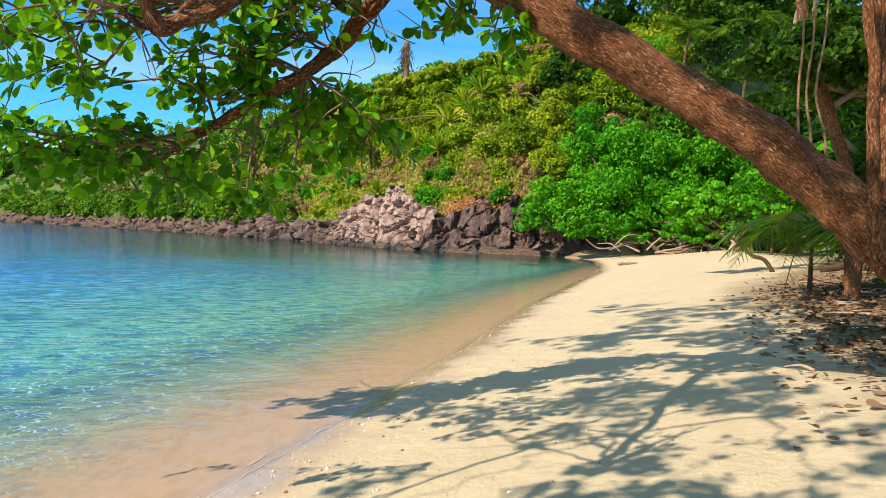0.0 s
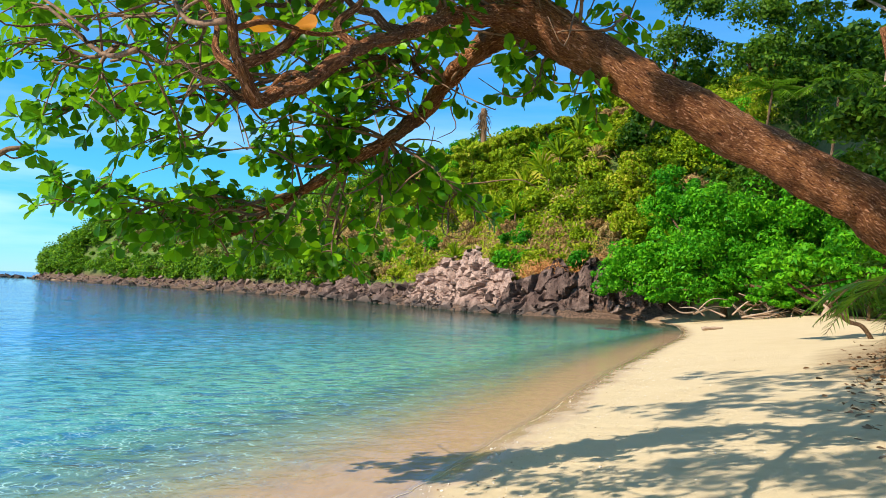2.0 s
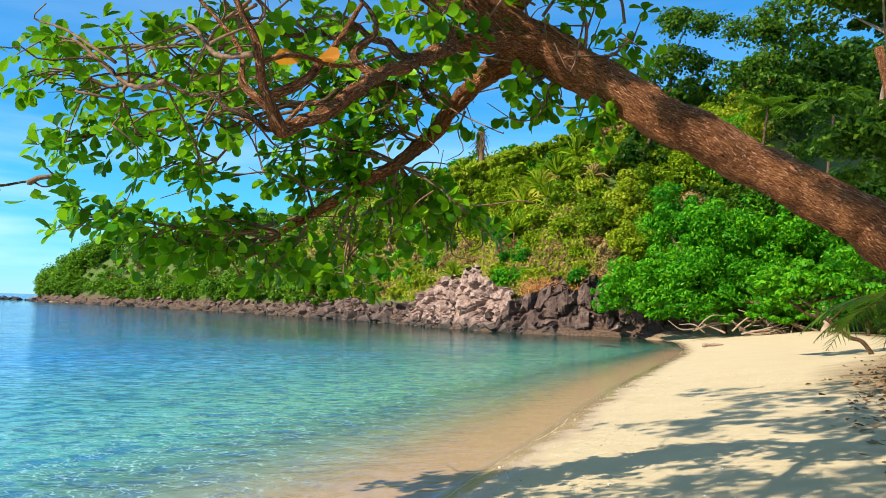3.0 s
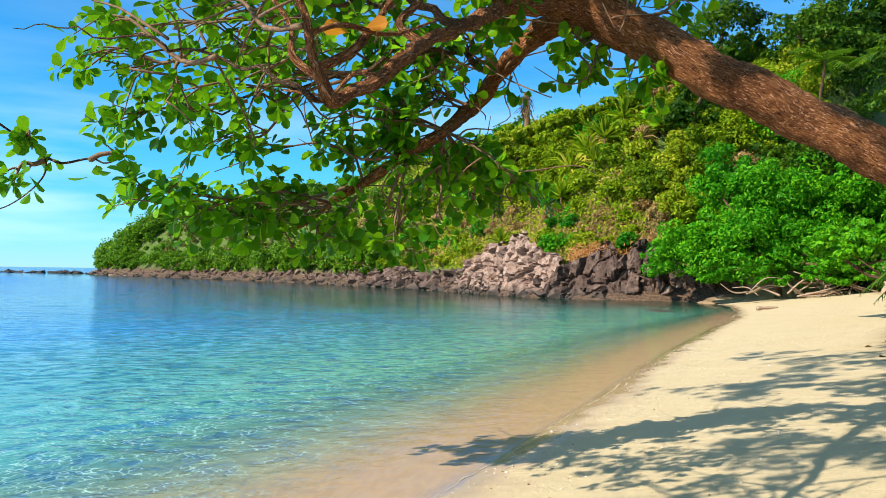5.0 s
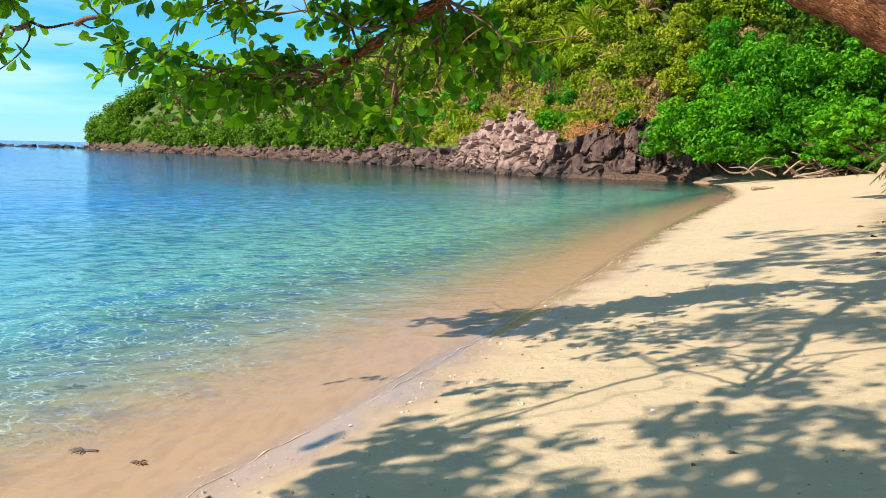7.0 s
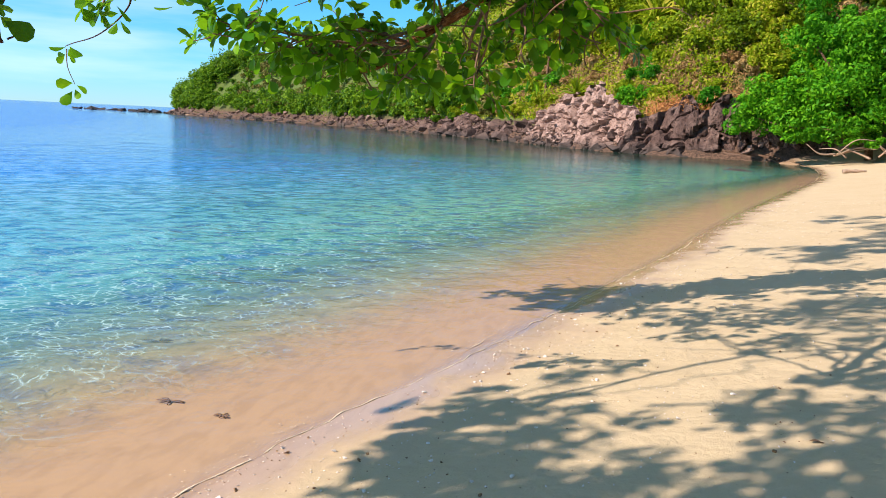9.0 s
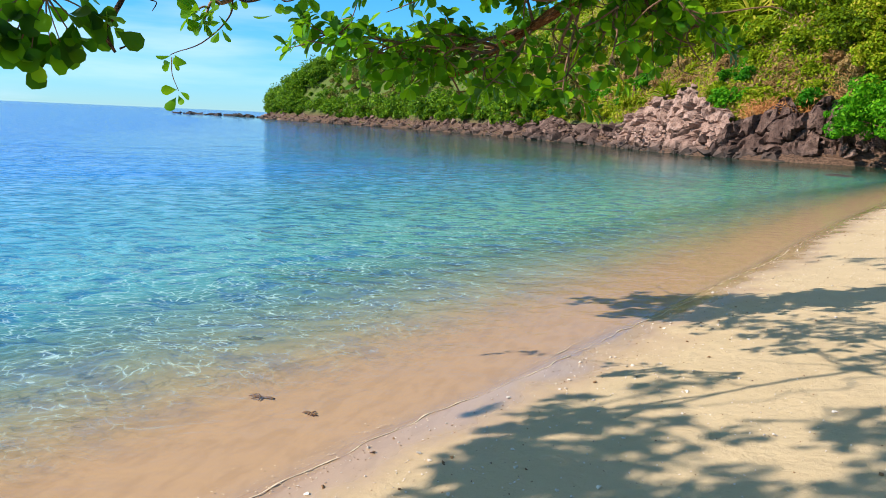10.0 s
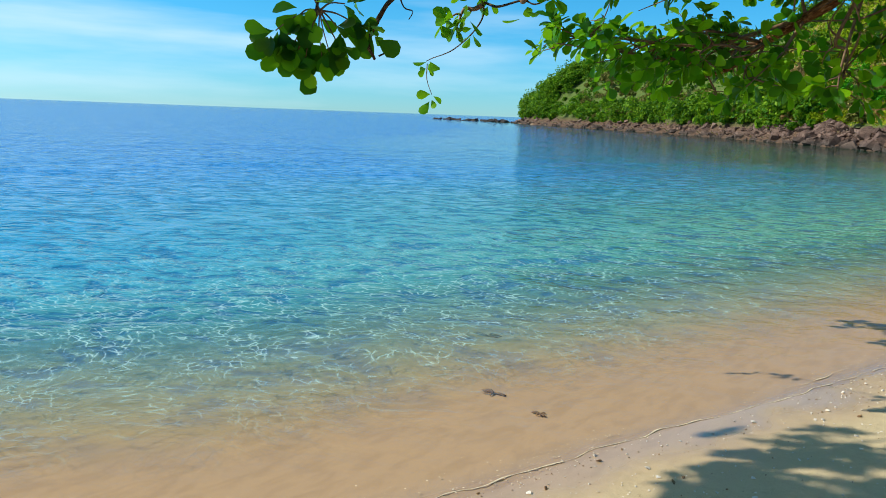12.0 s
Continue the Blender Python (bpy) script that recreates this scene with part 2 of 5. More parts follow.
    caustic = g.math("MULTIPLY", lines, g.ramp(g.noise(2.4, 3, 0.6, p), [(0.38, (0.05, 0.05, 0.05)), (0.56, (1, 1, 1))]))
    caustic = g.math("MULTIPLY", caustic, g.ramp(g.noise(8.0, 2, 0.6, p), [(0.42, (0.1, 0.1, 0.1)), (0.56, (1, 1, 1))]))
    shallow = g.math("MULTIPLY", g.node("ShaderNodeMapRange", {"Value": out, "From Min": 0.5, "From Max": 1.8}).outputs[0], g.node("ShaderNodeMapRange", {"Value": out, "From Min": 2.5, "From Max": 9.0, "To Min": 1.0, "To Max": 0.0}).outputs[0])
    caustic = g.math("MULTIPLY", g.math("MULTIPLY", caustic, shallow), g.node("ShaderNodeMapRange", {"Value": lee, "From Min": 0.35, "From Max": 0.65, "To Min": 1.0, "To Max": 0.0}).outputs[0])
    # dark troughs and sky-reflecting crests of the ripples, painted into the body colour
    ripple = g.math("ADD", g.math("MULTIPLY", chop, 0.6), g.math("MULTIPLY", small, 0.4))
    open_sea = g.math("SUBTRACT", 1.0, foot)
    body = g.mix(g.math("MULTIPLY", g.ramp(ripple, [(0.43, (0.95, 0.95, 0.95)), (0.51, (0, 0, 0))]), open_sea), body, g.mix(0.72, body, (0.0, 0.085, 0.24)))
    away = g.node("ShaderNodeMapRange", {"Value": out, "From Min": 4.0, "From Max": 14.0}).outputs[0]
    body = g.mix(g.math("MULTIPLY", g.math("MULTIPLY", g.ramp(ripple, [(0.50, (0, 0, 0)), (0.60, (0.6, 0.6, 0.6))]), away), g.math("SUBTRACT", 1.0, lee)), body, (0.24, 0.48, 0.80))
    body = g.mix(g.math("MULTIPLY", caustic, 0.65), body, (0.66, 0.86, 0.76))
    clear = g.node("ShaderNodeBsdfTransparent", {"Color": tint}).outputs[0]
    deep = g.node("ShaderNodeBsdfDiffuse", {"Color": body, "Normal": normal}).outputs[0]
    solid = g.math("ADD", solid, g.math("ADD", g.math("MULTIPLY", caustic, 0.55), g.math("MULTIPLY", g.math("MULTIPLY", shallow, g.ramp(ripple, [(0.40, (1, 1, 1)), (0.52, (0, 0, 0))])), 0.16)), True)
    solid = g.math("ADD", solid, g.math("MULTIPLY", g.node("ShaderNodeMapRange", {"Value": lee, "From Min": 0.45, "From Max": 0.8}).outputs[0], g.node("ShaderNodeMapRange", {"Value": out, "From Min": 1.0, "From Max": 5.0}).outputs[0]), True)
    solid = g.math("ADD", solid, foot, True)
    base = g.node("ShaderNodeMixShader", {0: solid, 1: clear, 2: deep}).outputs[0]
    gloss = g.node("ShaderNodeBsdfGlossy", {"Roughness": 0.04, "Normal": normal}).outputs[0]
    facing = g.node("ShaderNodeLayerWeight", {"Blend": 0.5, "Normal": normal}).outputs["Facing"]
    fres = g.math("ADD", 0.02, g.math("MULTIPLY", g.math("POWER", facing, 5.0), g.math("MULTIPLY", g.node("ShaderNodeMapRange", {"Value": out, "From Min": 3.0, "From Max": 30.0, "To Min": 0.50, "To Max": 0.85}).outputs[0], g.math("ADD", 1.0, g.math("MULTIPLY", lee, 0.45)))))
    return g.done(g.node("ShaderNodeMixShader", {0: fres, 1: base, 2: gloss}).outputs[0])


def leaf_material(name, stops, through=0.35, rough=0.5, back=(0.25, 0.5, 0.02), own=0.55):
    """Foliage: hue varies leaf by leaf and plant by plant; thin leaves pass light."""
    g = Graph(name)
    geo, info = g.node("ShaderNodeNewGeometry"), g.node("ShaderNodeObjectInfo")
    mix = g.math("ADD", g.math("MULTIPLY", geo.outputs["Random Per Island"], own), g.math("MULTIPLY", info.outputs["Random"], 1.0 - own))
    mix = g.math("ADD", mix, g.math("MULTIPLY", g.math("SUBTRACT", g.noise(0.16, 3, 0.6, geo.outputs["Position"]), 0.5), 0.7))
    color = g.ramp(mix, stops)
    color = g.mix(g.math("MULTIPLY", g.noise(0.6, 3, 0.6, geo.outputs["Position"]), 0.35), color, stops[0][1])
    front = g.principled(color, rough, None, Specular_IOR_Level=0.10)
    glow = g.node("ShaderNodeBsdfTranslucent", {"Color": g.mix(0.6, color, back)}).outputs[0]
    return g.done(g.node("ShaderNodeMixShader", {0: through, 1: front, 2: glow}).outputs[0])


def bark_material(name, dark, light, scale=1.0):
    """Flaky bark: plates and fissures drawn out along the limb."""
    g = Graph(name)
    b = g.node("ShaderNodeAttribute", attribute_name="limb").outputs["Vector"]
    long = g.node("ShaderNodeMapping", {"Vector": b, "Scale": (13.0 * scale, 48.0 * scale, 48.0 * scale)}).outputs[0]
    grain, flake = g.noise(1.5, 6, 0.75, long, 0.5), g.noise(1.7, 4, 0.65, long, 0.7)
    blot = g.noise(3.2 * scale, 5, 0.65, b)
    mid = tuple(p * 0.66 + q * 0.34 for p, q in zip(dark, light))
    color = g.ramp(grain, [(0.36, dark), (0.52, mid), (0.68, light)])
    color = g.mix(g.ramp(blot, [(0.44, (0, 0, 0)), (0.66, (0.5, 0.5, 0.5))]), color, tuple(c * 0.6 for c in dark))
    crack = g.noise(1.3, 5, 0.7, long, 0.6)
    color = g.mix(g.ramp(crack, [(0.37, (0.9, 0.9, 0.9)), (0.44, (0, 0, 0))]), color, tuple(c * 0.25 for c in dark))
    color = g.mix(g.ramp(flake, [(0.57, (0, 0, 0)), (0.62, (0.85, 0.85, 0.85))]), color, tuple(min(1.0, c * 0.95 + 0.14) for c in light))
    h = g.math("ADD", g.math("MULTIPLY", grain, 1.0), g.math("ADD", g.math("MULTIPLY", flake, 1.6), g.math("MULTIPLY", crack, 1.6)))
    return g.done(g.principled(color, 0.8, g.bump(h, 1.0, 0.04), Specular_IOR_Level=0.15))


def rock_material(name, dark, mid, light):
    g = Graph(name)
    p, info = g.place(), g.node("ShaderNodeObjectInfo")
    n1, n2 = g.noise(1.2, 7, 0.65, p), g.noise(9, 6, 0.7, p)
    color = g.ramp(n1, [(0.3, dark), (0.5, mid), (0.72, light)])
    isl = g.node("ShaderNodeNewGeometry").outputs["Random Per Island"]
    vary = g.math("ADD", g.math("MULTIPLY", info.outputs["Random"], 0.5), g.math("MULTIPLY", isl, 0.5))
    color = g.mix(0.5, color, g.ramp(vary, [(0.2, dark), (0.5, mid), (0.9, light)]))
    color = g.mix(g.ramp(n2, [(0.52, (0, 0, 0)), (0.62, (0.8, 0.8, 0.8))]), color, tuple(c * 0.6 for c in dark))
    z = g.node("ShaderNodeSeparateXYZ", {0: p}).outputs["Z"]
    tide = g.node("ShaderNodeMapRange", {"Value": g.math("ADD", z, g.math("MULTIPLY", n2, 0.5)), "From Min": 0.35, "From Max": 1.2, "To Min": 0.85, "To Max": 0.0}).outputs[0]
    color = g.mix(tide, color, (0.055, 0.045, 0.035))
    return g.done(g.principled(color, 0.85, g.bump(g.math("ADD", n1, n2), 0.7, 0.12), Specular_IOR_Level=0.25))


def plain(name, a, b, scale=20.0, rough=0.8, depth=0.01):
    g = Graph(name)
    n = g.noise(scale, 5, 0.65, g.place())
    return g.done(g.principled(g.ramp(n, [(0.3, a), (0.7, b)]), rough, g.bump(n, 0.5, depth)))


M_GROUND, M_WATER = ground_material(), water_material()
M_BARK = bark_material("flaky brown bark", (0.15, 0.040, 0.013), (0.80, 0.34, 0.115))
M_TWIG = bark_material("grey brown twig bark", (0.10, 0.05, 0.022), (0.36, 0.21, 0.10), 2.0)
M_STICK = plain("thin twig bark", (0.07, 0.032, 0.014), (0.27, 0.15, 0.07), 30)
M_LEAF = leaf_material("glossy broad leaf", [(0.10, (0.006, 0.038, 0.002)), (0.50, (0.040, 0.175, 0.004)), (0.90, (0.25, 0.50, 0.006))], 0.34, 0.36, (0.32, 0.70, 0.01), 0.95)
M_LEAF_OLD = leaf_material("orange dying leaf", [(0.2, (0.50, 0.17, 0.01)), (0.8, (0.70, 0.30, 0.02))], 0.45, 0.5, (0.8, 0.35, 0.02))
M_SHRUB = leaf_material("hillside shrub leaf", [(0.1, (0.030, 0.065, 0.003)), (0.4, (0.15, 0.26, 0.004)), (0.65, (0.34, 0.44, 0.006)), (0.92, (0.54, 0.43, 0.05))], 0.35, 0.6, (0.42, 0.52, 0.01))
M_LUSH = leaf_material("bright bush leaf", [(0.15, (0.014, 0.11, 0.004)), (0.5, (0.050, 0.25, 0.005)), (0.85, (0.18, 0.46, 0.008))], 0.28, 0.5, (0.12, 0.6, 0.02))
M_FAR = leaf_material("far woodland leaf", [(0.1, (0.012, 0.05, 0.004)), (0.45, (0.055, 0.17, 0.007)), (0.85, (0.23, 0.38, 0.012))], own=0.8)
# the grove's shade is put into this leaf colour
M_SHADE = leaf_material("grove leaf darkened for shade", [(0.1, (0.005, 0.022, 0.002)), (0.5, (0.018, 0.062, 0.004)), (0.9, (0.11, 0.20, 0.010))], 0.26)
M_DRY = leaf_material("dry grass and twigs", [(0.1, (0.22, 0.11, 0.035)), (0.5, (0.38, 0.235, 0.08)), (0.9, (0.52, 0.38, 0.15))], 0.2, 0.8, (0.5, 0.4, 0.15))
M_SCRUB = leaf_material("olive dry scrub leaf", [(0.1, (0.05, 0.075, 0.01)), (0.5, (0.17, 0.19, 0.03)), (0.9, (0.40, 0.29, 0.10))], 0.25, 0.7, (0.3, 0.3, 0.05), 0.9)
M_RUST = leaf_material("rust-coloured dry grass", [(0.1, (0.34, 0.12, 0.035)), (0.5, (0.58, 0.26, 0.085)), (0.9, (0.68, 0.42, 0.17))], 0.2, 0.8, (0.6, 0.35, 0.12))
M_ROCK = rock_material("weathered shore rock", (0.020, 0.011, 0.008), (0.12, 0.07, 0.05), (0.40, 0.265, 0.195))
M_REEF = rock_material("wave-worn black rock", (0.012, 0.010, 0.009), (0.04, 0.032, 0.028), (0.10, 0.08, 0.065))
M_PALE = rock_material("pale pinkish cliff rock", (0.10, 0.055, 0.040), (0.37, 0.235, 0.17), (0.64, 0.46, 0.36))
M_DRIFT = plain("bleached driftwood", (0.20, 0.12, 0.07), (0.48, 0.34, 0.22), 18)
M_DEAD = plain("dead brown leaf", (0.10, 0.05, 0.02), (0.30, 0.16, 0.06), 60)
M_SHELL = plain("broken coral and shell", (0.55, 0.45, 0.33), (0.80, 0.72, 0.60), 70)
M_VINE = plain("brown vine bark", (0.14, 0.065, 0.025), (0.40, 0.22, 0.09), 40)
M_FOAM = plain("sandy foam", (0.52, 0.38, 0.21), (0.84, 0.70, 0.48), 60, 0.8)


# ---- mesh helpers ----
def mesh_object(name, verts, faces, material, parent=None, smooth=False):
    me = bpy.data.meshes.new(name)
    me.from_pydata([tuple(v) for v in verts], [], [tuple(f) for f in faces])
    me.materials.append(material)
    if smooth:
        me.polygons.foreach_set("use_smooth", [True] * len(me.polygons))
    me.update()
    ob = new(name, me)
    if parent is not None:
        ob.parent = parent
    return ob


def quads_object(name, verts, per, material, parent=None, pattern=((0, 1, 2, 3),)):
    """Many alike little faces from one array: per vertices a piece, joined by pattern."""
    v = np.asarray(verts, dtype=np.float32).reshape(-1, 3)
    count = len(v) // per
    base = (np.arange(count) * per)[:, None, None]
    f = (np.array(pattern)[None] + base).reshape(-1)
    k = len(pattern[0])
    me = bpy.data.meshes.new(name)
    me.vertices.add(len(v))
    me.vertices.foreach_set("co", v.reshape(-1))
    me.loops.add(len(f))
    me.loops.foreach_set("vertex_index", f.astype(np.int32))
    me.polygons.add(len(f) // k)
    me.polygons.foreach_set("loop_start", np.arange(0, len(f), k, dtype=np.int32))
    me.polygons.foreach_set("loop_total", np.full(len(f) // k, k, dtype=np.int32))
    me.materials.append(material)
    me.update(calc_edges=True)
    me.validate()
    ob = new(name, me)
    if parent is not None:
        ob.parent = parent
    return ob


def empty(name, at=(0, 0, 0)):
    ob = new(name)
    ob.location = at
    return ob


def unit(v):
    return v / np.maximum(np.linalg.norm(v, axis=-1, keepdims=True), 1e-9)


def smooth_path(pts, steps=6):
    """A smooth run (Catmull-Rom) through a few control points."""
    p = np.array(pts, float)
    p = np.vstack([2 * p[0] - p[1], p, 2 * p[-1] - p[-2]])
    res = []
    for i in range(1, len(p) - 2):
        for s in np.linspace(0, 1, steps, endpoint=False):
            a, b, c, d = p[i - 1], p[i], p[i + 1], p[i + 2]
            res.append(0.5 * (2 * b + (c - a) * s + (2 * a - 5 * b + 4 * c - d) * s * s + (3 * b - a - 3 * c + d) * s ** 3))
    res.append(p[-2])
    return np.array(res)


def tube_arrays(path, radii, sides=8, lumps=0.0, rough=0.0):
    """Verts and faces of a limb along path, with uneven girth."""
    path = np.asarray(path, float)
    n = len(path)
    radii = np.interp(np.linspace(0, 1, n), np.linspace(0, 1, len(radii)), radii)
    tan = unit(np.gradient(path, axis=0))
    up = np.array([0.0, 0.0, 1.0]) if abs(tan[0][2]) < 0.9 else np.array([1.0, 0, 0])
    verts, faces = [], []
    for i in range(n):
        up = unit(up - tan[i] * up.dot(tan[i]))
        side = np.cross(tan[i], up)
        for k in range(sides):
            a = 2 * math.pi * k / sides
            r = radii[i]
            if lumps:
                r *= 1 + lumps * noise.noise((path[i][0] * 4 + 1.6 * math.cos(a), path[i][1] * 4 + 1.6 * math.sin(a), path[i][2] * 4))
            if rough:
                q = Vector((path[i][0] * 9 + 2.4 * math.cos(a), path[i][1] * 9 + 2.4 * math.sin(a), path[i][2] * 9))
                r *= 1 + rough * (noise.noise(q) + 0.6 * abs(noise.noise(q * 2.7)) + 1.3 * max(0.0, noise.noise(q * 0.45) - 0.35))
            verts.append(path[i] + r * (math.cos(a) * up + math.sin(a) * side))
        if i:
            b = (i - 1) * sides
            faces += [(b + k, b + (k + 1) % sides, b + sides + (k + 1) % sides, b + sides + k) for k in range(sides)]
    faces.append(tuple(range(sides))[::-1])
    faces.append(tuple((n - 1) * sides + k for k in range(sides)))
    return verts, faces


def tube(name, path, radii, material, parent=None, sides=8, lumps=0.0, rough=0.0):
    v, f = tube_arrays(path, radii, sides, lumps, rough)
    ob = mesh_object(name, v, f, material, parent, True)
    path = np.asarray(path, float)
    along = np.concatenate([[0], np.cumsum(np.linalg.norm(np.diff(path, axis=0), axis=1))])
    w = np.asarray(v) - np.repeat(path, sides, axis=0)
    turn = np.tile(np.arange(sides) * 2 * math.pi / sides, len(path))
    r = np.linalg.norm(w, axis=1)
    limb = np.column_stack([np.repeat(along, sides), r * np.cos(turn), r * np.sin(turn)]).astype(np.float32)
    ob.data.attributes.new("limb", "FLOAT_VECTOR", "POINT").data.foreach_set("vector", limb.reshape(-1))
    return ob


def leaf_cards(centres, normals, size, rng, stretch=1.6):
    """Small folded leaves (4 corners each) at centres, facing roughly along normals."""
    c, n = np.asarray(centres), unit(np.asarray(normals))
    t = unit(np.cross(n, rng.normal(size=c.shape)))
    b = np.cross(n, t)
    s = (np.asarray(size) * rng.uniform(0.7, 1.3, len(c)))[:, None]
    fold = n * s * 0.22
    return np.stack([c - t * s * stretch / 2, c + b * s * 0.5 + fold, c + t * s * stretch / 2, c - b * s * 0.5 + fold], 1)


# ---- shape of the ground ----
BEACH = [(-220, -600), (-60, -120), (-30, -45), (-12, -14), (-6.5, -4), (-3.9, 0), (-2.75, 1.7), (-2.24, 2.9), (-2.0, 3.75), (-1.62, 4.75), (-1.22, 6.1), (-0.66, 7.9), (0.5, 11.7), (2.4, 18.6),
         (5.0, 27), (8.2, 37), (10.2, 46), (11.0, 53), (9.6, 59)]
CLIFF = [(3.5, 59.5), (-3, 64), (-9, 74), (-18, 87), (-28, 99), (-42, 116), (-58, 133), (-80, 153), (-104, 174), (-122, 189), (-133, 203)]
BACK = [(-128, 225), (-90, 262), (0, 330), (400, 480), (2500, 900), (9000, 900), (9000, -600)]
COAST = np.array(smooth_path(BEACH, 4)[:-1].tolist() + smooth_path(CLIFF, 4).tolist() + BACK)


def shore_distance(x, y):
    """Metres inland (positive) or out to sea (negative) of the waterline."""
    x, y = np.asarray(x, float), np.asarray(y, float)
    best, inside = np.full(x.shape, 1e18), np.zeros(x.shape, bool)
    for a, b in zip(COAST, np.roll(COAST, -1, axis=0)):
        e = b - a
        s = np.clip(((x - a[0]) * e[0] + (y - a[1]) * e[1]) / (e @ e), 0, 1)
        best = np.minimum(best, (x - a[0] - s * e[0]) ** 2 + (y - a[1] - s * e[1]) ** 2)
        cross = (a[1] > y) != (b[1] > y)
        with np.errstate(divide="ignore", invalid="ignore"):
            inside ^= cross & (x < a[0] + (y - a[1]) / (e[1] if e[1] else 1e-9) * e[0])
    return np.where(inside, 1, -1) * np.sqrt(best)


def wobble(x, y, scale, seed=0.0):
    x, y = np.asarray(x, float) / scale + seed, np.asarray(y, float) / scale - seed
    return (np.sin(x * 1.7 + 1.3 * np.sin(y * 1.1)) + np.sin(y * 2.1 + 1.7 * np.sin(x * 0.9 + 2)) + 0.6 * np.sin(3.7 * x + 2.9 * y) + 0.5 * np.sin(4.3 * y - 3.1 * x + 1)) / 3.1


def rocky(x, y):
    """1 on the rocky headland, 0 on the beach."""
    x, y = np.asarray(x, float), np.asarray(y, float)
    return np.clip((y - 55.0 - 0.25 * np.maximum(x - 9, 0)) / 3.0, 0, 1) * np.clip((22 - x + np.maximum(y - 62, 0)) / 5, 0, 1)


def ground_height(x, y):
    d = shore_distance(x, y)
    o = -np.minimum(d, 0)
    sea = -np.minimum(0.045 * o + 0.05 * np.clip(o - 1.5, 0, 100), 1.2 + 0.02 * o).clip(max=9)
    beach = 0.115 * np.clip(d, 0, 9) + 0.016 * wobble(x, y, 1.9, 4.0) * np.clip(1.5 - d, 0, 1) + 0.012 * wobble(x, y, 0.8) * np.clip(d, 0, 3) / 3 + 0.05 * wobble(x, y, 5) * np.clip(d - 3, 0, 3) / 3
    beach = beach + 0.22 * np.clip(d - 12, 0, 60) * np.clip((y + 6) / 18, 0, 1)
    top = np.interp(x, [-136, -130, -122, -110, -96, -80, -58, -28, -3, 6, 20, 40], [3.0, 9.0, 14.0, 17.0, 18.0, 18.0, 19.5, 25.0, 25.0, 25, 27.0, 29])
    steep = 2.2 * np.clip(d / 2.5, 0, 1) + 1.12 * np.clip(d - 2.5, 0, 100)
    hill = steep * top / (steep ** 3 + top ** 3) ** (1 / 3) + 0.9 * wobble(x, y, 9) * np.clip(d / 8, 0, 1)
    hill = hill * np.clip(d * 4, 0, 1)
    w = rocky(x, y)
    return np.where(d < 0, sea, beach * (1 - w) + hill * w)


def headland_lee(x, y):
    """1 at the foot of the near headland, fading to 0 some metres off it."""
    best = np.full(np.shape(x), 1e9)
    run = smooth_path([(11.5, 57.0)] + CLIFF, 6)
    for a, b in zip(run[:-1], run[1:]):
        e = b - a
        s = np.clip(((x - a[0]) * e[0] + (y - a[1]) * e[1]) / (e @ e), 0, 1)
        best = np.minimum(best, np.hypot(x - a[0] - s * e[0], y - a[1] - s * e[1]))
    wide = np.interp(x, [-110, -40, -10, 10], [30.0, 44.0, 46.0, 50.0])
    return np.clip(1 - best / wide, 0, 1) ** 0.8


def polar_sheet(name, radii, angles, height, material):
    r, a = np.meshgrid(radii, angles, indexing="ij")
    x, y = r * np.sin(a), r * np.cos(a)
    d, z = shore_distance(x, y), height(x, y)
    nr, na = x.shape
    verts = np.stack([x, y, z], -1).reshape(-1, 3)
    i, k = np.meshgrid(np.arange(nr - 1), np.arange(na), indexing="ij")
    k2 = (k + 1) % na
    f = np.stack([i * na + k, i * na + k2, (i + 1) * na + k2, (i + 1) * na + k], -1).reshape(-1, 4)
    me = bpy.data.meshes.new(name)
    centre = len(verts)
    verts = np.vstack([verts, [[0, 0, float(z[0].mean())]]])
    tris = [(centre, (j + 1) % na, j) for j in range(na)]
    me.from_pydata(verts.tolist(), [], f.tolist() + tris)
    me.materials.append(material)
    for key, val in (("shore", d), ("rocky", np.maximum(rocky(x, y) * (d > 0.1), (headland_lee(x, y) > 0.9) * (y > 56.5))), ("lee", headland_lee(x, y))):
        at = me.attributes.new(key, "FLOAT", "POINT")
        at.data.foreach_set("value", np.append(val.reshape(-1), 0.0).astype(np.float32))
    me.polygons.foreach_set("use_smooth", [True] * len(me.polygons))
    me.update()
    return new(name, me)


ANGLES = np.radians(np.concatenate([np.arange(-76, 40, 0.45), np.arange(40, 284, 2.5)]))
RADII = np.concatenate([np.geomspace(0.6, 40, 235), np.geomspace(40.8, 4700, 95)])
ground = polar_sheet("ground", RADII, ANGLES, ground_height, M_GROUND)
tagged(ground, "pale sandy beach running into seabed and wooded headland soil", "ground", kind="structure")


def sea_level(x, y):
    d = -shore_distance(x, y)
    amp = np.clip(d / 6, 0, 1)
    return 0.012 * amp * wobble(x, y, 1.1) + 0.02 * amp * wobble(x, y, 4.0, 3.0) * np.clip(60 / (1 + np.hypot(x, y)), 0, 1)


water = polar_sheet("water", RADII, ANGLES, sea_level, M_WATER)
tagged(water, "calm clear turquoise sea water with small ripples", "sea", kind="structure")


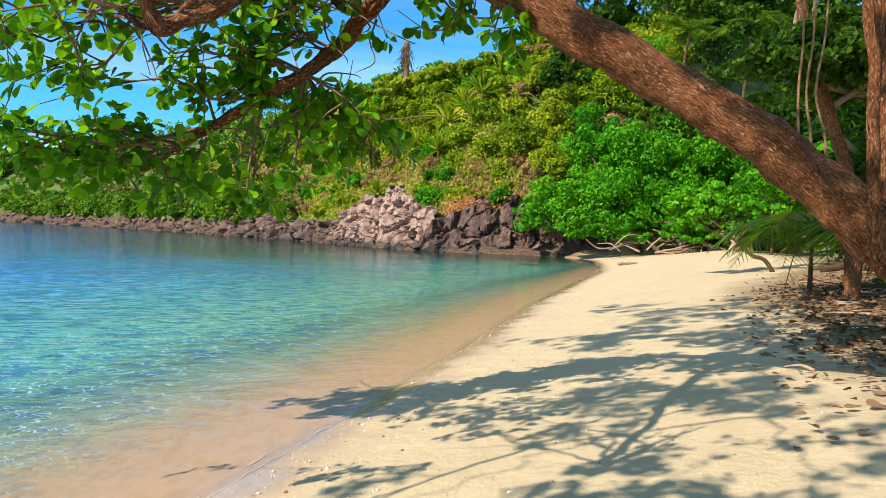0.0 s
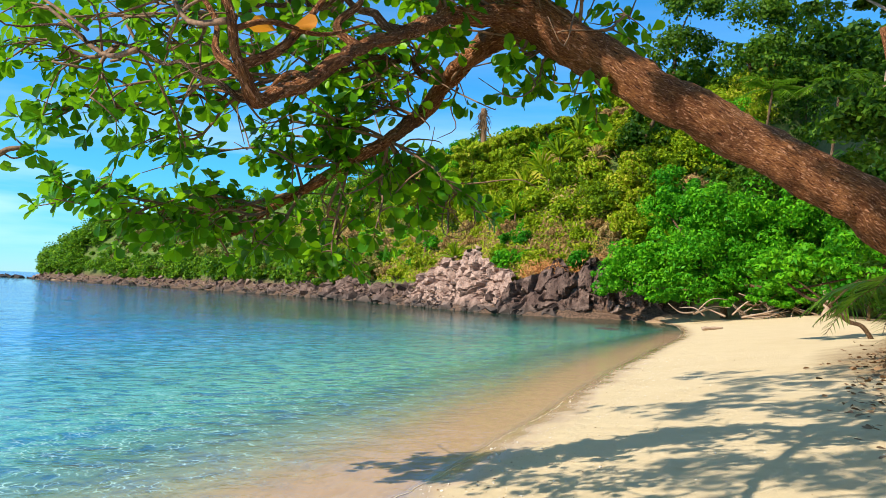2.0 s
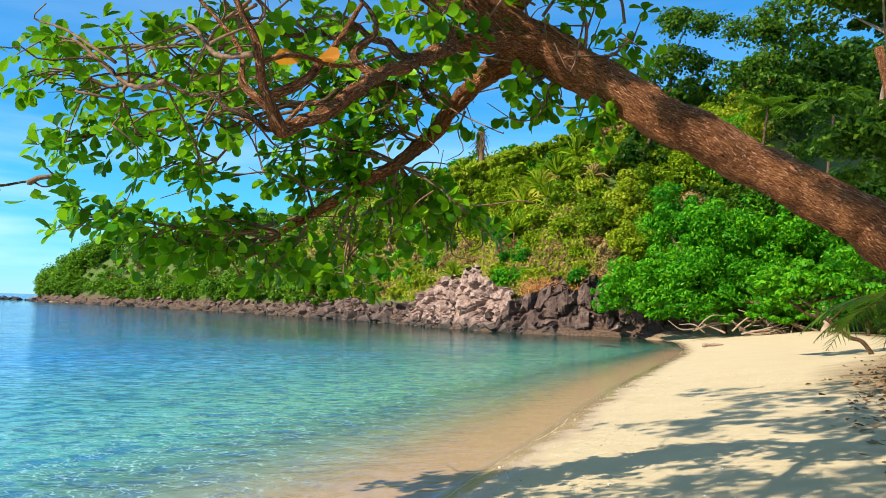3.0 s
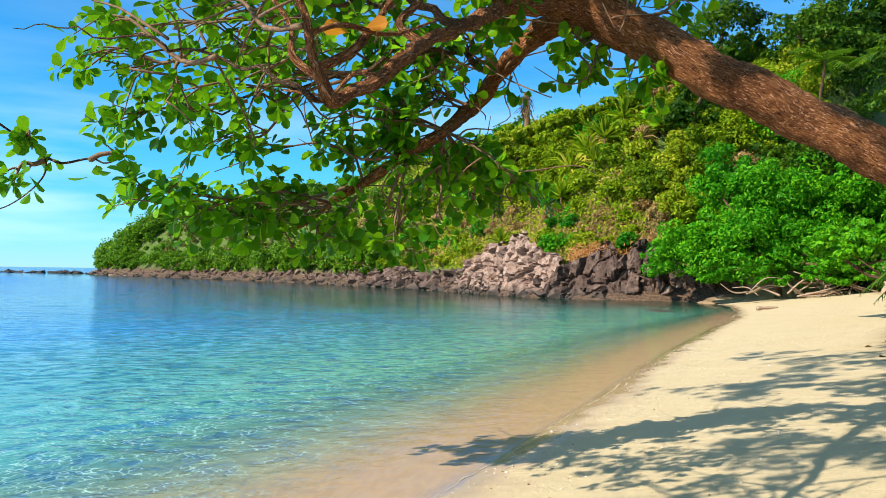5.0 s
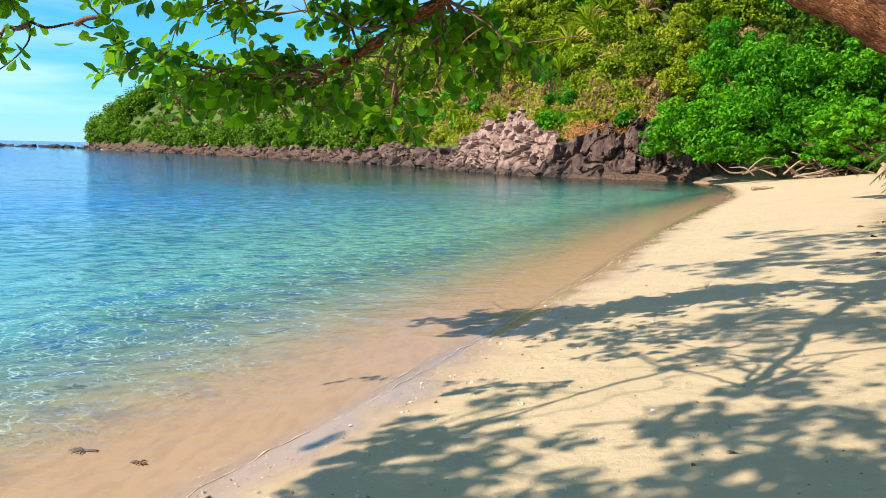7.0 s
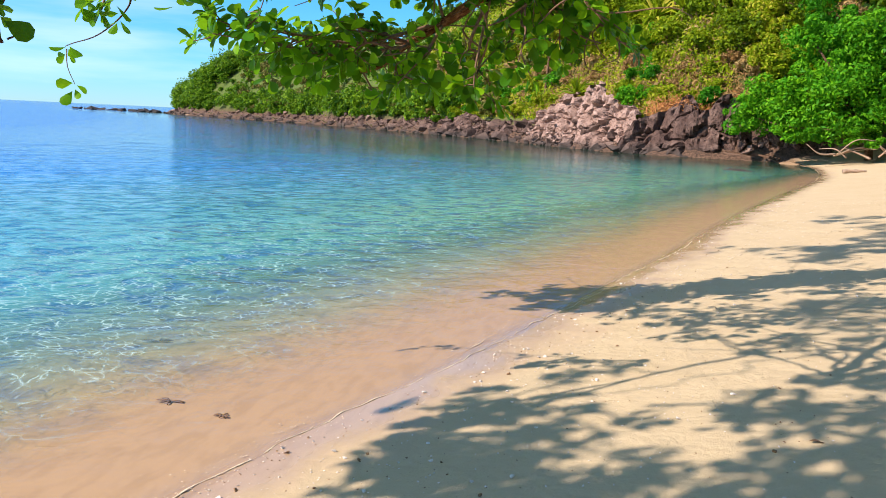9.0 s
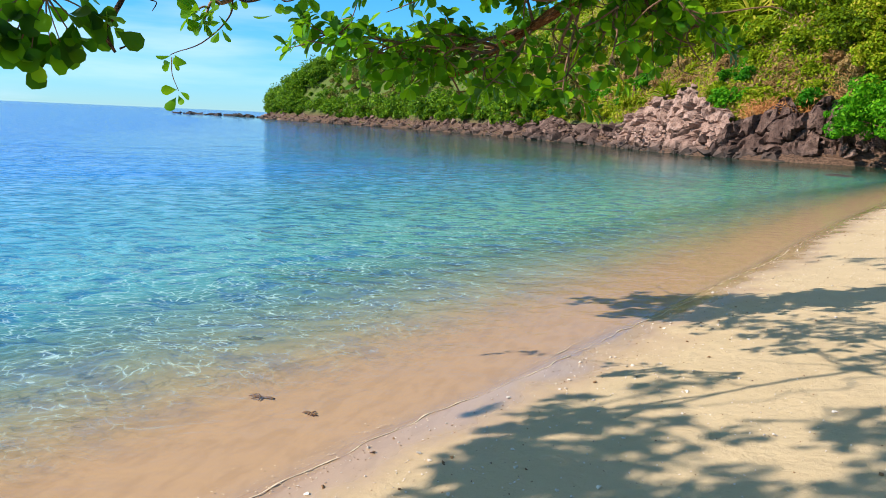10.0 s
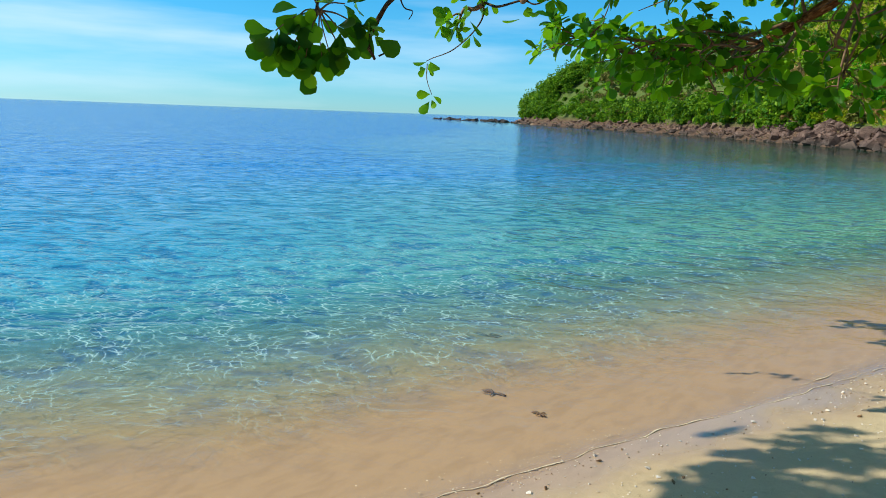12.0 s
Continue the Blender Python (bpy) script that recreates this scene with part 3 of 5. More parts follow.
# ---- rocks of the headland ----
def rock_shape(seed, flat=0.75, points=11):
    rng = np.random.default_rng(seed)
    bm = bmesh.new()
    for v in unit(rng.normal(size=(points, 3))) * rng.uniform(0.75, 1.1, (points, 1)) * (1.0, rng.uniform(0.6, 0.9), flat * rng.uniform(0.7, 1.1)):
        bm.verts.new(v * 0.5)
    hull = bmesh.ops.convex_hull(bm, input=bm.verts)
    loose = [v for v in bm.verts if not v.link_faces]
    bmesh.ops.delete(bm, geom=loose, context="VERTS")
    bm.verts.index_update()
    verts, faces = np.array([v.co for v in bm.verts]), [[v.index for v in f.verts] for f in bm.faces]
    bm.free()
    return verts, faces


ROCK_SHAPES = [rock_shape(s, (0.6, 0.8, 0.95)[s % 3]) for s in range(20)]


def rock_meshes(material, tag):
    res = []
    for v, f in ROCK_SHAPES:
        me = bpy.data.meshes.new(tag)
        me.from_pydata([tuple(p) for p in v], [], f)
        me.materials.append(material)
        res.append(me)
    return res


def turned(rng):
    return Euler((rng.uniform(-0.5, 0.5), rng.uniform(-0.5, 0.5), rng.uniform(0, 6.28)))


def coast_points(count, rng, low, high, inland):
    """Random places along the rocky coast, between two shares of its length, within so many metres of the waterline."""
    path = smooth_path([(9.4, 59.3)] + CLIFF, 12)
    seg = np.linalg.norm(np.diff(path, axis=0), axis=1)
    cum = np.concatenate([[0], np.cumsum(seg)])
    s = rng.uniform(low, high, count) * cum[-1]
    base = np.stack([np.interp(s, cum, path[:, 0]), np.interp(s, cum, path[:, 1])], 1)
    ahead = np.stack([np.interp(s + 1, cum, path[:, 0]), np.interp(s + 1, cum, path[:, 1])], 1)
    t = unit(ahead - base + 1e-6)
    n = np.stack([t[:, 1], -t[:, 0]], 1)
    return base + n * (inland[0] + (inland[1] - inland[0]) * rng.uniform(0, 1, (count, 1)) ** 1.2)


def joined_rocks(name, places, sizes, material, parent, rng, lift=0.1):
    verts, faces = [], []
    z = ground_height(places[:, 0], places[:, 1])
    for p, s, h in zip(places, sizes, z):
        v, f = ROCK_SHAPES[rng.integers(len(ROCK_SHAPES))]
        m = np.array(turned(rng).to_matrix())
        base = len(verts)
        verts += ((v * s) @ m.T + (p[0], p[1], h + s * lift)).tolist()
        faces += [[base + i for i in q] for q in f]
    ob = mesh_object(name, verts, faces, material, parent)
    return tagged(ob, kind="stuff")


def rocky_shore():
    rng = np.random.default_rng(5)
    shore = tagged(empty("rocky_shore", (0, 62, 0)), "jumbled brown and grey boulders lining the headland", "rocks", kind="structure")
    meshes = rock_meshes(M_ROCK, "boulder")
    near = np.concatenate([coast_points(50, rng, 0.0, 0.05, (-0.7, 0.5)), coast_points(250, rng, 0.05, 0.24, (-0.9, 2.0))])
    z = ground_height(near[:, 0], near[:, 1])
    for p, h in zip(near, z):
        s = rng.uniform(0.35, 0.95) + 2.2 * rng.uniform() ** 5
        ob = new("boulder", meshes[rng.integers(len(meshes))])
        ob.parent = shore
        ob.matrix_basis = Matrix.LocRotScale(Vector((p[0], p[1] - 62, max(h, -0.1) + s * 0.12)), turned(rng), (s * rng.uniform(0.9, 1.5), s * rng.uniform(0.7, 1.1), s * rng.uniform(0.6, 1.2)))
    for low, high, count, inland, size in ((0.03, 0.24, 420, (-1.0, 1.6), (0.2, 0.7)), (0.2, 0.5, 700, (-1, 1.5), (0.25, 0.9)), (0.2, 0.5, 90, (-0.8, 2.2), (0.9, 2.4)), (0.5, 1.0, 700, (-1.2, 1.3), (0.4, 1.3)), (0.5, 1.0, 90, (-1.2, 1.8), (1.3, 2.6))):
        pts = coast_points(count, rng, low, high, inland)
        ob = joined_rocks("boulder_field", pts, rng.uniform(*size, count), M_ROCK, None, rng)
        ob.parent = shore
        ob.location = (0, -62, 0)
    return shore


rocky_shore()


def outcrop(name, label, centre, spread, count, size, material, rise, seed):
    """A broken face of stacked angular slabs."""
    rng = np.random.default_rng(seed)
    thing = tagged(empty(name, (centre[0], centre[1], 0)), label, "rock")
    meshes = rock_meshes(material, "slab")
    for _ in range(count):
        u, v = rng.uniform(-1, 1), rng.uniform(0, 1)
        x = u * spread[0]
        y = u * -0.9 * spread[0] * spread[2] + v * spread[1]
        h = v * rise * (1 - 0.35 * abs(u)) + rng.uniform(-0.2, 0.2)
        s = rng.uniform(*size)
        h = max(h, float(ground_height(centre[0] + x, centre[1] + y)) + 0.1 * s)
        ob = new("slab", meshes[rng.integers(len(meshes))])
        ob.parent = thing
        ob.matrix_basis = Matrix.LocRotScale(Vector((x, y, max(h, s * 0.2))), turned(rng), (s, s * rng.uniform(0.7, 1.1), s * rng.uniform(0.6, 1.1)))
    return thing


def bedrock(thing, material, start, end, rise, setback, seed, tall=1.0):
    """A fractured rock face along the coast between two values of x: blocks proud or sunk along cracks."""
    path = smooth_path([(13.0, 57.4), (9.0, 58.6)] + CLIFF, 24)
    path = path[(path[:, 0] <= start) & (path[:, 0] >= end)]
    cum = np.concatenate([[0], np.cumsum(np.linalg.norm(np.diff(path, axis=0), axis=1))])
    cols, rows = int(cum[-1] / 0.16), 34
    u = np.linspace(0, cum[-1], cols)
    line = np.stack([np.interp(u, cum, path[:, 0]), np.interp(u, cum, path[:, 1])], 1)
    t = unit(np.gradient(line, axis=0))
    sea = np.stack([-t[:, 1], t[:, 0]], 1)
    verts, faces = [], []
    for i in range(cols):
        share = u[i] / cum[-1]
        top = rise * (0.38 + 0.62 * math.sin(math.pi * share) ** 0.6) * (1 + 0.3 * noise.noise((u[i] * 0.5, seed, 0)))
        for k in range(rows):
            z = -0.4 + (top + 0.4) * k / (rows - 1)
            q = Vector((u[i] / 1.3 + 0.25 * z, z / (0.85 * tall) - 0.2 * u[i], seed))
            q = q + 0.25 * noise.noise_vector(q * 1.7)
            far, cells = noise.voronoi(q)
            fine, bits = noise.voronoi(q * 2.6)
            out = 1.0 * noise.cell(cells[0] * 31.7) + 0.18 * noise.cell(bits[0] * 17.3) - 0.9 * max(0.0, 0.16 - (far[1] - far[0])) / 0.16 - 0.12 * max(0.0, 0.12 - (fine[1] - fine[0])) / 0.12
            back = setback + 0.38 * max(z, 0) - 0.6 * out
            verts.append((line[i][0] - sea[i][0] * back - thing.location[0], line[i][1] - sea[i][1] * back - thing.location[1], z + 0.12 * noise.cell(bits[0] * 9.1)))
            if i and k:
                c = i * rows + k
                faces.append((c - rows - 1, c - 1, c, c - rows))
    return mesh_object("rock_face", verts, faces, material, thing)


cliff = outcrop("cliff_outcrop", "pale pinkish broken cliff face above the boulders", (-5.0, 66.5), (4.6, 3.4, 0.95), 85, (0.25, 0.8), M_PALE, 2.6, 21)
bedrock(cliff, M_PALE, 0.5, -10.5, 5.2, 0.1, 3.0, 1.2)
shelf = outcrop("dark_outcrop", "dark reddish rock face at the waterline", (5.2, 59.8), (6.2, 2.2, 0.1), 45, (0.3, 0.9), M_ROCK, 1.2, 22)
bedrock(shelf, M_ROCK, 11.8, -0.5, 4.3, -0.6, 8.0, 2.2)
west = outcrop("dark_outcrop", "dark brown rock face along the headland", (-16.0, 84.6), (6.0, 2.4, 1.3), 70, (0.4, 1.5), M_ROCK, 2.0, 25)
bedrock(west, M_ROCK, -9.5, -40.0, 2.3, 0.7, 5.0, 0.8)
# rocks added where there is a dark, shaded hollow under the bush
outcrop("dark_outcrop", "broken rocks added in the shaded hollow under the overhanging bush", (9.4, 58.6), (2.6, 2.6, 0.1), 90, (0.4, 1.3), M_ROCK, 2.4, 24)
outcrop("dark_outcrop", "dark tumbled rocks where the beach meets the headland", (12.6, 58.0), (3.0, 2.6, 0.3), 130, (0.4, 1.2), M_ROCK, 1.6, 23)


# more added rocks, filling the shaded hollow behind the bush
outcrop("dark_outcrop", "rocks added to fill the shaded hollow behind the bush", (16.8, 57.0), (4.6, 2.2, 0.1), 90, (0.4, 1.3), M_ROCK, 2.2, 26)


def reef():
    """Low black rocks off the tip of the headland."""
    rng = np.random.default_rng(8)
    thing = tagged(empty("reef_rocks", (-150, 205, 0)), "low black rocks awash off the headland's tip", "rocks")
    meshes = rock_meshes(M_REEF, "rock")
    for _ in range(34):
        u = rng.uniform(0, 1)
        s = rng.uniform(1.2, 4.0)
        ob = new("rock", meshes[rng.integers(len(meshes))])
        ob.parent = thing
        ob.matrix_basis = Matrix.LocRotScale(Vector((16 - 46 * u + rng.normal(0, 2), rng.normal(0, 3) + 14 * u, 0.1)), turned(rng), (s * 1.3, s, s * 0.55))


reef()
awash = mesh_object("awash_rock", ROCK_SHAPES[4][0] * (2.2, 0.8, 0.5), ROCK_SHAPES[4][1], M_REEF)
awash.location = (5.3, 41.2, -0.02)
tagged(awash, "low dark rock awash near the waterline", "rock")


# ---- greenery ----
def lobed_crown(rng, radii, lobes, leaves, size, hollow=0.55, low=-0.35, lump=(0.18, 0.42), stretch=1.6, up=0.6):
    """Leaves in uneven clumps over an ellipsoid, open underneath."""
    r = np.array(radii)
    centres = unit(rng.normal(size=(lobes, 3)))
    centres[:, 2] = np.where(centres[:, 2] < low, -centres[:, 2] * 0.5, centres[:, 2])
    centres *= rng.uniform(0.35, 0.96 - lump[1] * 0.43, (lobes, 1))
    which = rng.integers(0, lobes, leaves)
    lr = rng.uniform(*lump, lobes)
    out = unit(rng.normal(size=(leaves, 3)))
    out[:, 2] = np.where(rng.uniform(size=leaves) < up, np.abs(out[:, 2]), out[:, 2])
    c = centres[which] + out * (lr[which] * (hollow + (1.06 - hollow) * rng.uniform(0, 1, leaves) ** 0.6))[:, None]
    n = out + rng.normal(0, 0.55, (leaves, 3)) + (0, 0, 0.42 * up)
    return leaf_cards(c * r, n, size, rng, stretch)


def crown_mesh(name, rng, material, *args, **more):
    ob = quads_object(name, lobed_crown(rng, *args, **more), 4, material)
    me = ob.data
    bpy.data.objects.remove(ob)
    return me


def stem_mesh(name, rng, height, radius, count, spread, material):
    verts, faces = [], []
    for k in range(count):
        a = rng.uniform(0, 6.28)
        end = np.array([math.cos(a) * spread, math.sin(a) * spread, height])
        path = smooth_path([(0, 0, -0.3), end * (0.35, 0.35, 0.5) + rng.normal(0, 0.08, 3), end], 4)
        v, f = tube_arrays(path, [radius, radius * 0.6, radius * 0.25], 5)
        faces += [[i + len(verts) for i in q] for q in f]
        verts += v
    ob = mesh_object(name, verts, faces, material, None, True)
    me = ob.data
    bpy.data.objects.remove(ob)
    return me


def hillside():
    """Shrubs over the near slope of the headland, far woods beyond."""
    rng = np.random.default_rng(11)
    green = [crown_mesh("crown", rng, M_SHRUB, (1, 1, 0.95), 30, 1250, 0.092, lump=(0.10, 0.30), stretch=2.2, up=0.35) for _ in range(6)]
    lush = [crown_mesh("crown", rng, M_LUSH, (1, 1, 0.9), 26, 1250, 0.092, lump=(0.10, 0.30), stretch=2.0, up=0.35) for _ in range(3)]
    dry = [crown_mesh("crown", rng, M_DRY, (1, 1, 0.7), 18, 1100, 0.06, lump=(0.14, 0.34), stretch=4.0) for _ in range(3)]
    stems = [stem_mesh("stem", rng, 0.5, 0.04, 3, 0.4, M_TWIG) for _ in range(3)]
    placed = []
    front = [(-4.6, 83.2, 2.3), (-2.4, 83.6, 2.4), (-0.8, 84.6, 2.2), (-6.4, 84.0, 2.3), (-3.6, 81.0, 2.0)]
    tries = 0
    while len(placed) < 330 and tries < 9000:
        tries += 1
        x, y = (front[tries - 1][:2] if tries <= len(front) else (rng.uniform(-34, 22), rng.uniform(58, 112)))
        if x < -3 - 0.75 * (y - 60) or rocky(x, y) < 0.4:
            continue
        d = float(shore_distance(x, y))
        if d < (3.4 if x > -11 else 2.3) or d > 32 or (d < 6.5 and -10 < x < -1 and y < 75):
            continue
        r = rng.uniform(1.2, 2.3) * (0.75 if d < 7 else 1.2)
        if any((x - a) ** 2 + (y - b) ** 2 < (0.56 * (r + c)) ** 2 for a, b, c in placed):
            continue
        placed.append((x, y, r))
        pick = rng.uniform() + 0.35 * float(wobble(x, y, 5, 2.0))
        kind = dry if pick > 0.95 or (d < 8 and pick > 0.55) else lush if pick < 0.2 else green
        label = "dry tan bush on the headland slope" if kind is dry else "leafy green shrub on the headland slope"
        thing = tagged(empty("shrub", (x, y, float(ground_height(x, y)))), label, "shrub", "shrubs on the headland")
        for nm, me, lift in (("crown", kind[rng.integers(len(kind))], 0.55 * r), ("stem", stems[rng.integers(3)], 0.0)):
            ob = new(nm, me)
            ob.parent = thing
            ob.matrix_basis = Matrix.LocRotScale(Vector((0, 0, lift)), Euler((rng.normal(0, 0.1), rng.normal(0, 0.1), rng.uniform(0, 6.28))), (r, r, r * rng.uniform(0.8, 1.3)))
    # a rusty dry patch above the cliff, then low growth between the shrubs
    p = coast_points(19000, rng, 0.0, 0.16, (2.6, 7.5))
    c = np.column_stack([p, ground_height(p[:, 0], p[:, 1]) + rng.uniform(0.0, 0.9, len(p))])
    tagged(quads_object("dry_grass", leaf_cards(c, rng.normal(0, 0.6, c.shape) + (-0.4, -0.6, 0.1), 0.065, rng, 6.0), 4, M_DRY), "rust and tan dry grass above the rocks", "grass", kind="stuff")
    p = coast_points(4200, rng, 0.0, 0.048, (1.4, 3.6))
    c = np.column_stack([p, np.maximum(ground_height(p[:, 0], p[:, 1]), 3.0 + 0.7 * wobble(p[:, 0], p[:, 1], 2.0)) + rng.normal(0.35, 0.45, len(p))])
    tagged(quads_object("dry_grass", leaf_cards(c, rng.normal(0, 0.6, c.shape) + (-0.4, -0.6, 0.1), 0.065, rng, 6.0), 4, M_RUST), "rust-coloured dry grass hanging over the dark rocks", "grass", kind="stuff")
    for material, count, share in ((M_SHRUB, 95000, -0.3), (M_DRY, 32000, 0.1)):
        p = coast_points(count, rng, 0.0, 0.42, (2.4, 32))
        keep = wobble(p[:, 0], p[:, 1], 4, 1.0) > share - 0.3
        p = p[keep & (rocky(p[:, 0], p[:, 1]) > 0.5)]
        z = ground_height(p[:, 0], p[:, 1])
        c = np.column_stack([p, z + rng.uniform(0.0, 1.1, len(p)) ** 1.5])
        tagged(quads_object("undergrowth", leaf_cards(c, rng.normal(0, 0.6, c.shape) + (-0.3, -0.5, 0.4), 0.15, rng, 2.8), 4, material),
               "low green growth on the headland" if material is M_SHRUB else "dry tan grass on the headland", "undergrowth", kind="stuff")
    far = []
    for _ in range(520):
        p = coast_points(1, rng, 0.24, 1.0, (2.6, 32) if rng.uniform() < 0.6 else (1.5, 4.0))[0]
        r = 0.9 + 2.6 * rng.uniform() ** 1.6
        if p[0] > -24 and p[1] < 106 and shore_distance(p[0], p[1]) > 5:
            continue
        c = lobed_crown(rng, (r, r, r * rng.uniform(0.8, 1.2)), 9, 230, 0.36)
        far.append(c + np.array([p[0], p[1], float(ground_height(p[0], p[1])) + 0.5 * r], dtype=float))
    scrub = []
    for _ in range(110):
        p = coast_points(1, rng, 0.2, 0.8, (2.2, 12))[0]
        r = rng.uniform(0.8, 2.2)
        scrub.append(lobed_crown(rng, (r, r, r * rng.uniform(0.7, 1.1)), 9, 230, 0.24, stretch=2.4) + np.array([p[0], p[1], float(ground_height(p[0], p[1])) + 0.7 * r]))
    tagged(quads_object("far_scrub", np.concatenate(scrub), 4, M_SCRUB), "olive and tan scrub along the far headland", "scrub", kind="stuff")
    for _ in range(70):
        p = coast_points(1, rng, 0.86, 1.0, (3.0, 20))[0]
        r = rng.uniform(2.6, 4.4)
        far.append(lobed_crown(rng, (r, r, r * rng.uniform(0.8, 1.1)), 14, 420, 0.38) + np.array([p[0], p[1], float(ground_height(p[0], p[1])) + 0.55 * r]))
    tagged(quads_object("far_woods", np.concatenate(far), 4, M_FAR), "green woods covering the far headland", "woods", kind="stuff")


hillside()


def tree(name, label, base, path, radius, crowns, material, leaf, bark=None, group="", rng=None, category="tree", low=-0.35, lump=(0.18, 0.42), stretch=1.6, pale=None, up=0.6):
    """A tree: tapered trunk along path, limbs to each clump of its crown, and leaves."""
    rng = rng or np.random.default_rng(int(abs(base[0]) * 10 + abs(base[1]) * 7))
    bark = bark or M_TWIG
    thing = tagged(empty(name, base), label, category, group)
    p = smooth_path(path, 5)
    tube("trunk", p, [radius, radius * 0.75, radius * 0.5], bark, thing, 10, 0.25)
    allv = []
    for centre, radii, leaves in crowns:
        c = np.array(centre, float)
        start = p[int(len(p) * rng.uniform(0.45, 0.95)) - 1]
        mid = (start + c) / 2 + rng.normal(0, 0.15, 3) * np.linalg.norm(c - start)
        tube("limb", smooth_path([start, mid, c], 5), [radius * 0.45, radius * 0.28, radius * 0.08], pale or bark, thing, 6)
        allv.append(lobed_crown(rng, radii, max(7, leaves // 110), leaves, leaf, low=low, lump=lump, stretch=stretch, up=up) + c)
    crown = quads_object("crown", np.concatenate(allv), 4, material, thing)
    return thing


def grove():
    """Trees and bushes behind the beach."""
    rng = np.random.default_rng(31)
    tree("beach_bush", "large bright green bush overhanging the sand", (15.0, 54.5, 0.9), [(0, 0, -0.3), (-0.3, -0.3, 1.5), (-1.0, -0.6, 3.2)], 0.28,
         [((-2.5, -0.5, 3.2), (4.8, 3.4, 3.3), 13000), ((2.6, -1.5, 2.9), (4.4, 3.2, 3.0), 11500), ((0.5, 1.0, 6.6), (4.6, 3.5, 3.2), 11000), ((-5.6, 1.2, 3.0), (3.2, 2.6, 3.0), 5000), ((6.6, -1.5, 2.6), (3.4, 2.6, 2.6), 7000), ((5.0, 0.5, 6.4), (3.8, 3.0, 2.8), 7000), ((-3.2, 2.5, 7.0), (3.2, 2.6, 2.6), 4200), ((-7.2, 2.2, 2.2), (2.2, 2.0, 2.0), 2600), ((-4.6, 2.0, 1.7), (2.6, 1.5, 1.2), 2600), ((-2.0, 1.2, 1.6), (2.4, 1.5, 1.1), 2400), ((-4.4, -1.6, 1.3), (2.2, 1.3, 1.0), 2600), ((-1.2, -2.6, 1.35), (2.0, 1.2, 0.9), 2400), ((2.4, -3.4, 1.4), (2.2, 1.2, 0.9), 2600), ((6.0, -3.4, 1.5), (2.4, 1.3, 1.0), 2600)],
         M_LUSH, 0.135, category="bush", low=-0.95, lump=(0.07, 0.26), stretch=2.3, up=0.15)
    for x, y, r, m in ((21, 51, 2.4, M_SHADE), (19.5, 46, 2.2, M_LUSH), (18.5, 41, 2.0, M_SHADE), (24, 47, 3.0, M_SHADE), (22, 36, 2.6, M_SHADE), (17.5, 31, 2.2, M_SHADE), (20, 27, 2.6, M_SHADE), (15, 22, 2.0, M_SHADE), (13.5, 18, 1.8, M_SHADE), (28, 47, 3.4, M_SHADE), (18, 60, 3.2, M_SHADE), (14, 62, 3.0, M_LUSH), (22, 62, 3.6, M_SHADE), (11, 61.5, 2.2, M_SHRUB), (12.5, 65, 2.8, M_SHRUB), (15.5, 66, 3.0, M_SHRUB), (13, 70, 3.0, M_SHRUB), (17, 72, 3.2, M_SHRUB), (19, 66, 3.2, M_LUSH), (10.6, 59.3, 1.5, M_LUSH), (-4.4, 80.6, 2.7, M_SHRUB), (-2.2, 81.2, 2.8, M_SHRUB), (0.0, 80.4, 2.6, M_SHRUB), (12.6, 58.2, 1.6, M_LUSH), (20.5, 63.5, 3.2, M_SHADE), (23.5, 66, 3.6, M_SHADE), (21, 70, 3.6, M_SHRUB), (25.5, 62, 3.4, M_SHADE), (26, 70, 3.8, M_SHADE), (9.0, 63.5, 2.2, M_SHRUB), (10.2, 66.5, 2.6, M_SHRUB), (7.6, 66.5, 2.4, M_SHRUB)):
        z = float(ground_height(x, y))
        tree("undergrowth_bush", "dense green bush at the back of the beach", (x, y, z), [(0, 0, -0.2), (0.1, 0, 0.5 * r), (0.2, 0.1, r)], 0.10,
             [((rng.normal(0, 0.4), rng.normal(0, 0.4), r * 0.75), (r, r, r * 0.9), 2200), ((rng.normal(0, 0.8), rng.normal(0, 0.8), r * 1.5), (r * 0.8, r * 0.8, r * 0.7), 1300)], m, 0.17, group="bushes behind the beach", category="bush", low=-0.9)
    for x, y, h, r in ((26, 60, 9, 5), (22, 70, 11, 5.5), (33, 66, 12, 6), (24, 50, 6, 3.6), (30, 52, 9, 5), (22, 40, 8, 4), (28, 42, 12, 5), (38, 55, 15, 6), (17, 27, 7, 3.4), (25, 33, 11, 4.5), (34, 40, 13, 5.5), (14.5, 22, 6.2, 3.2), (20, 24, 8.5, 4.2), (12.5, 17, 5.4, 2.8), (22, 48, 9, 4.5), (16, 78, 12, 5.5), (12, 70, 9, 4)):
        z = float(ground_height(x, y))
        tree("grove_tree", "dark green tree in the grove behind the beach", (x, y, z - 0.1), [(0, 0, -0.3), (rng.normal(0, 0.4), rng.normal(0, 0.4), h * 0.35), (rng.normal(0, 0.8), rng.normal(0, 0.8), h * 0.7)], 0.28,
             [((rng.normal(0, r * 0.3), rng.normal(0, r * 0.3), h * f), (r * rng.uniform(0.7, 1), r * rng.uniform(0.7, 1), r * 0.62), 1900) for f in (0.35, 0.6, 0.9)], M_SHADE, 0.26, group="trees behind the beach")
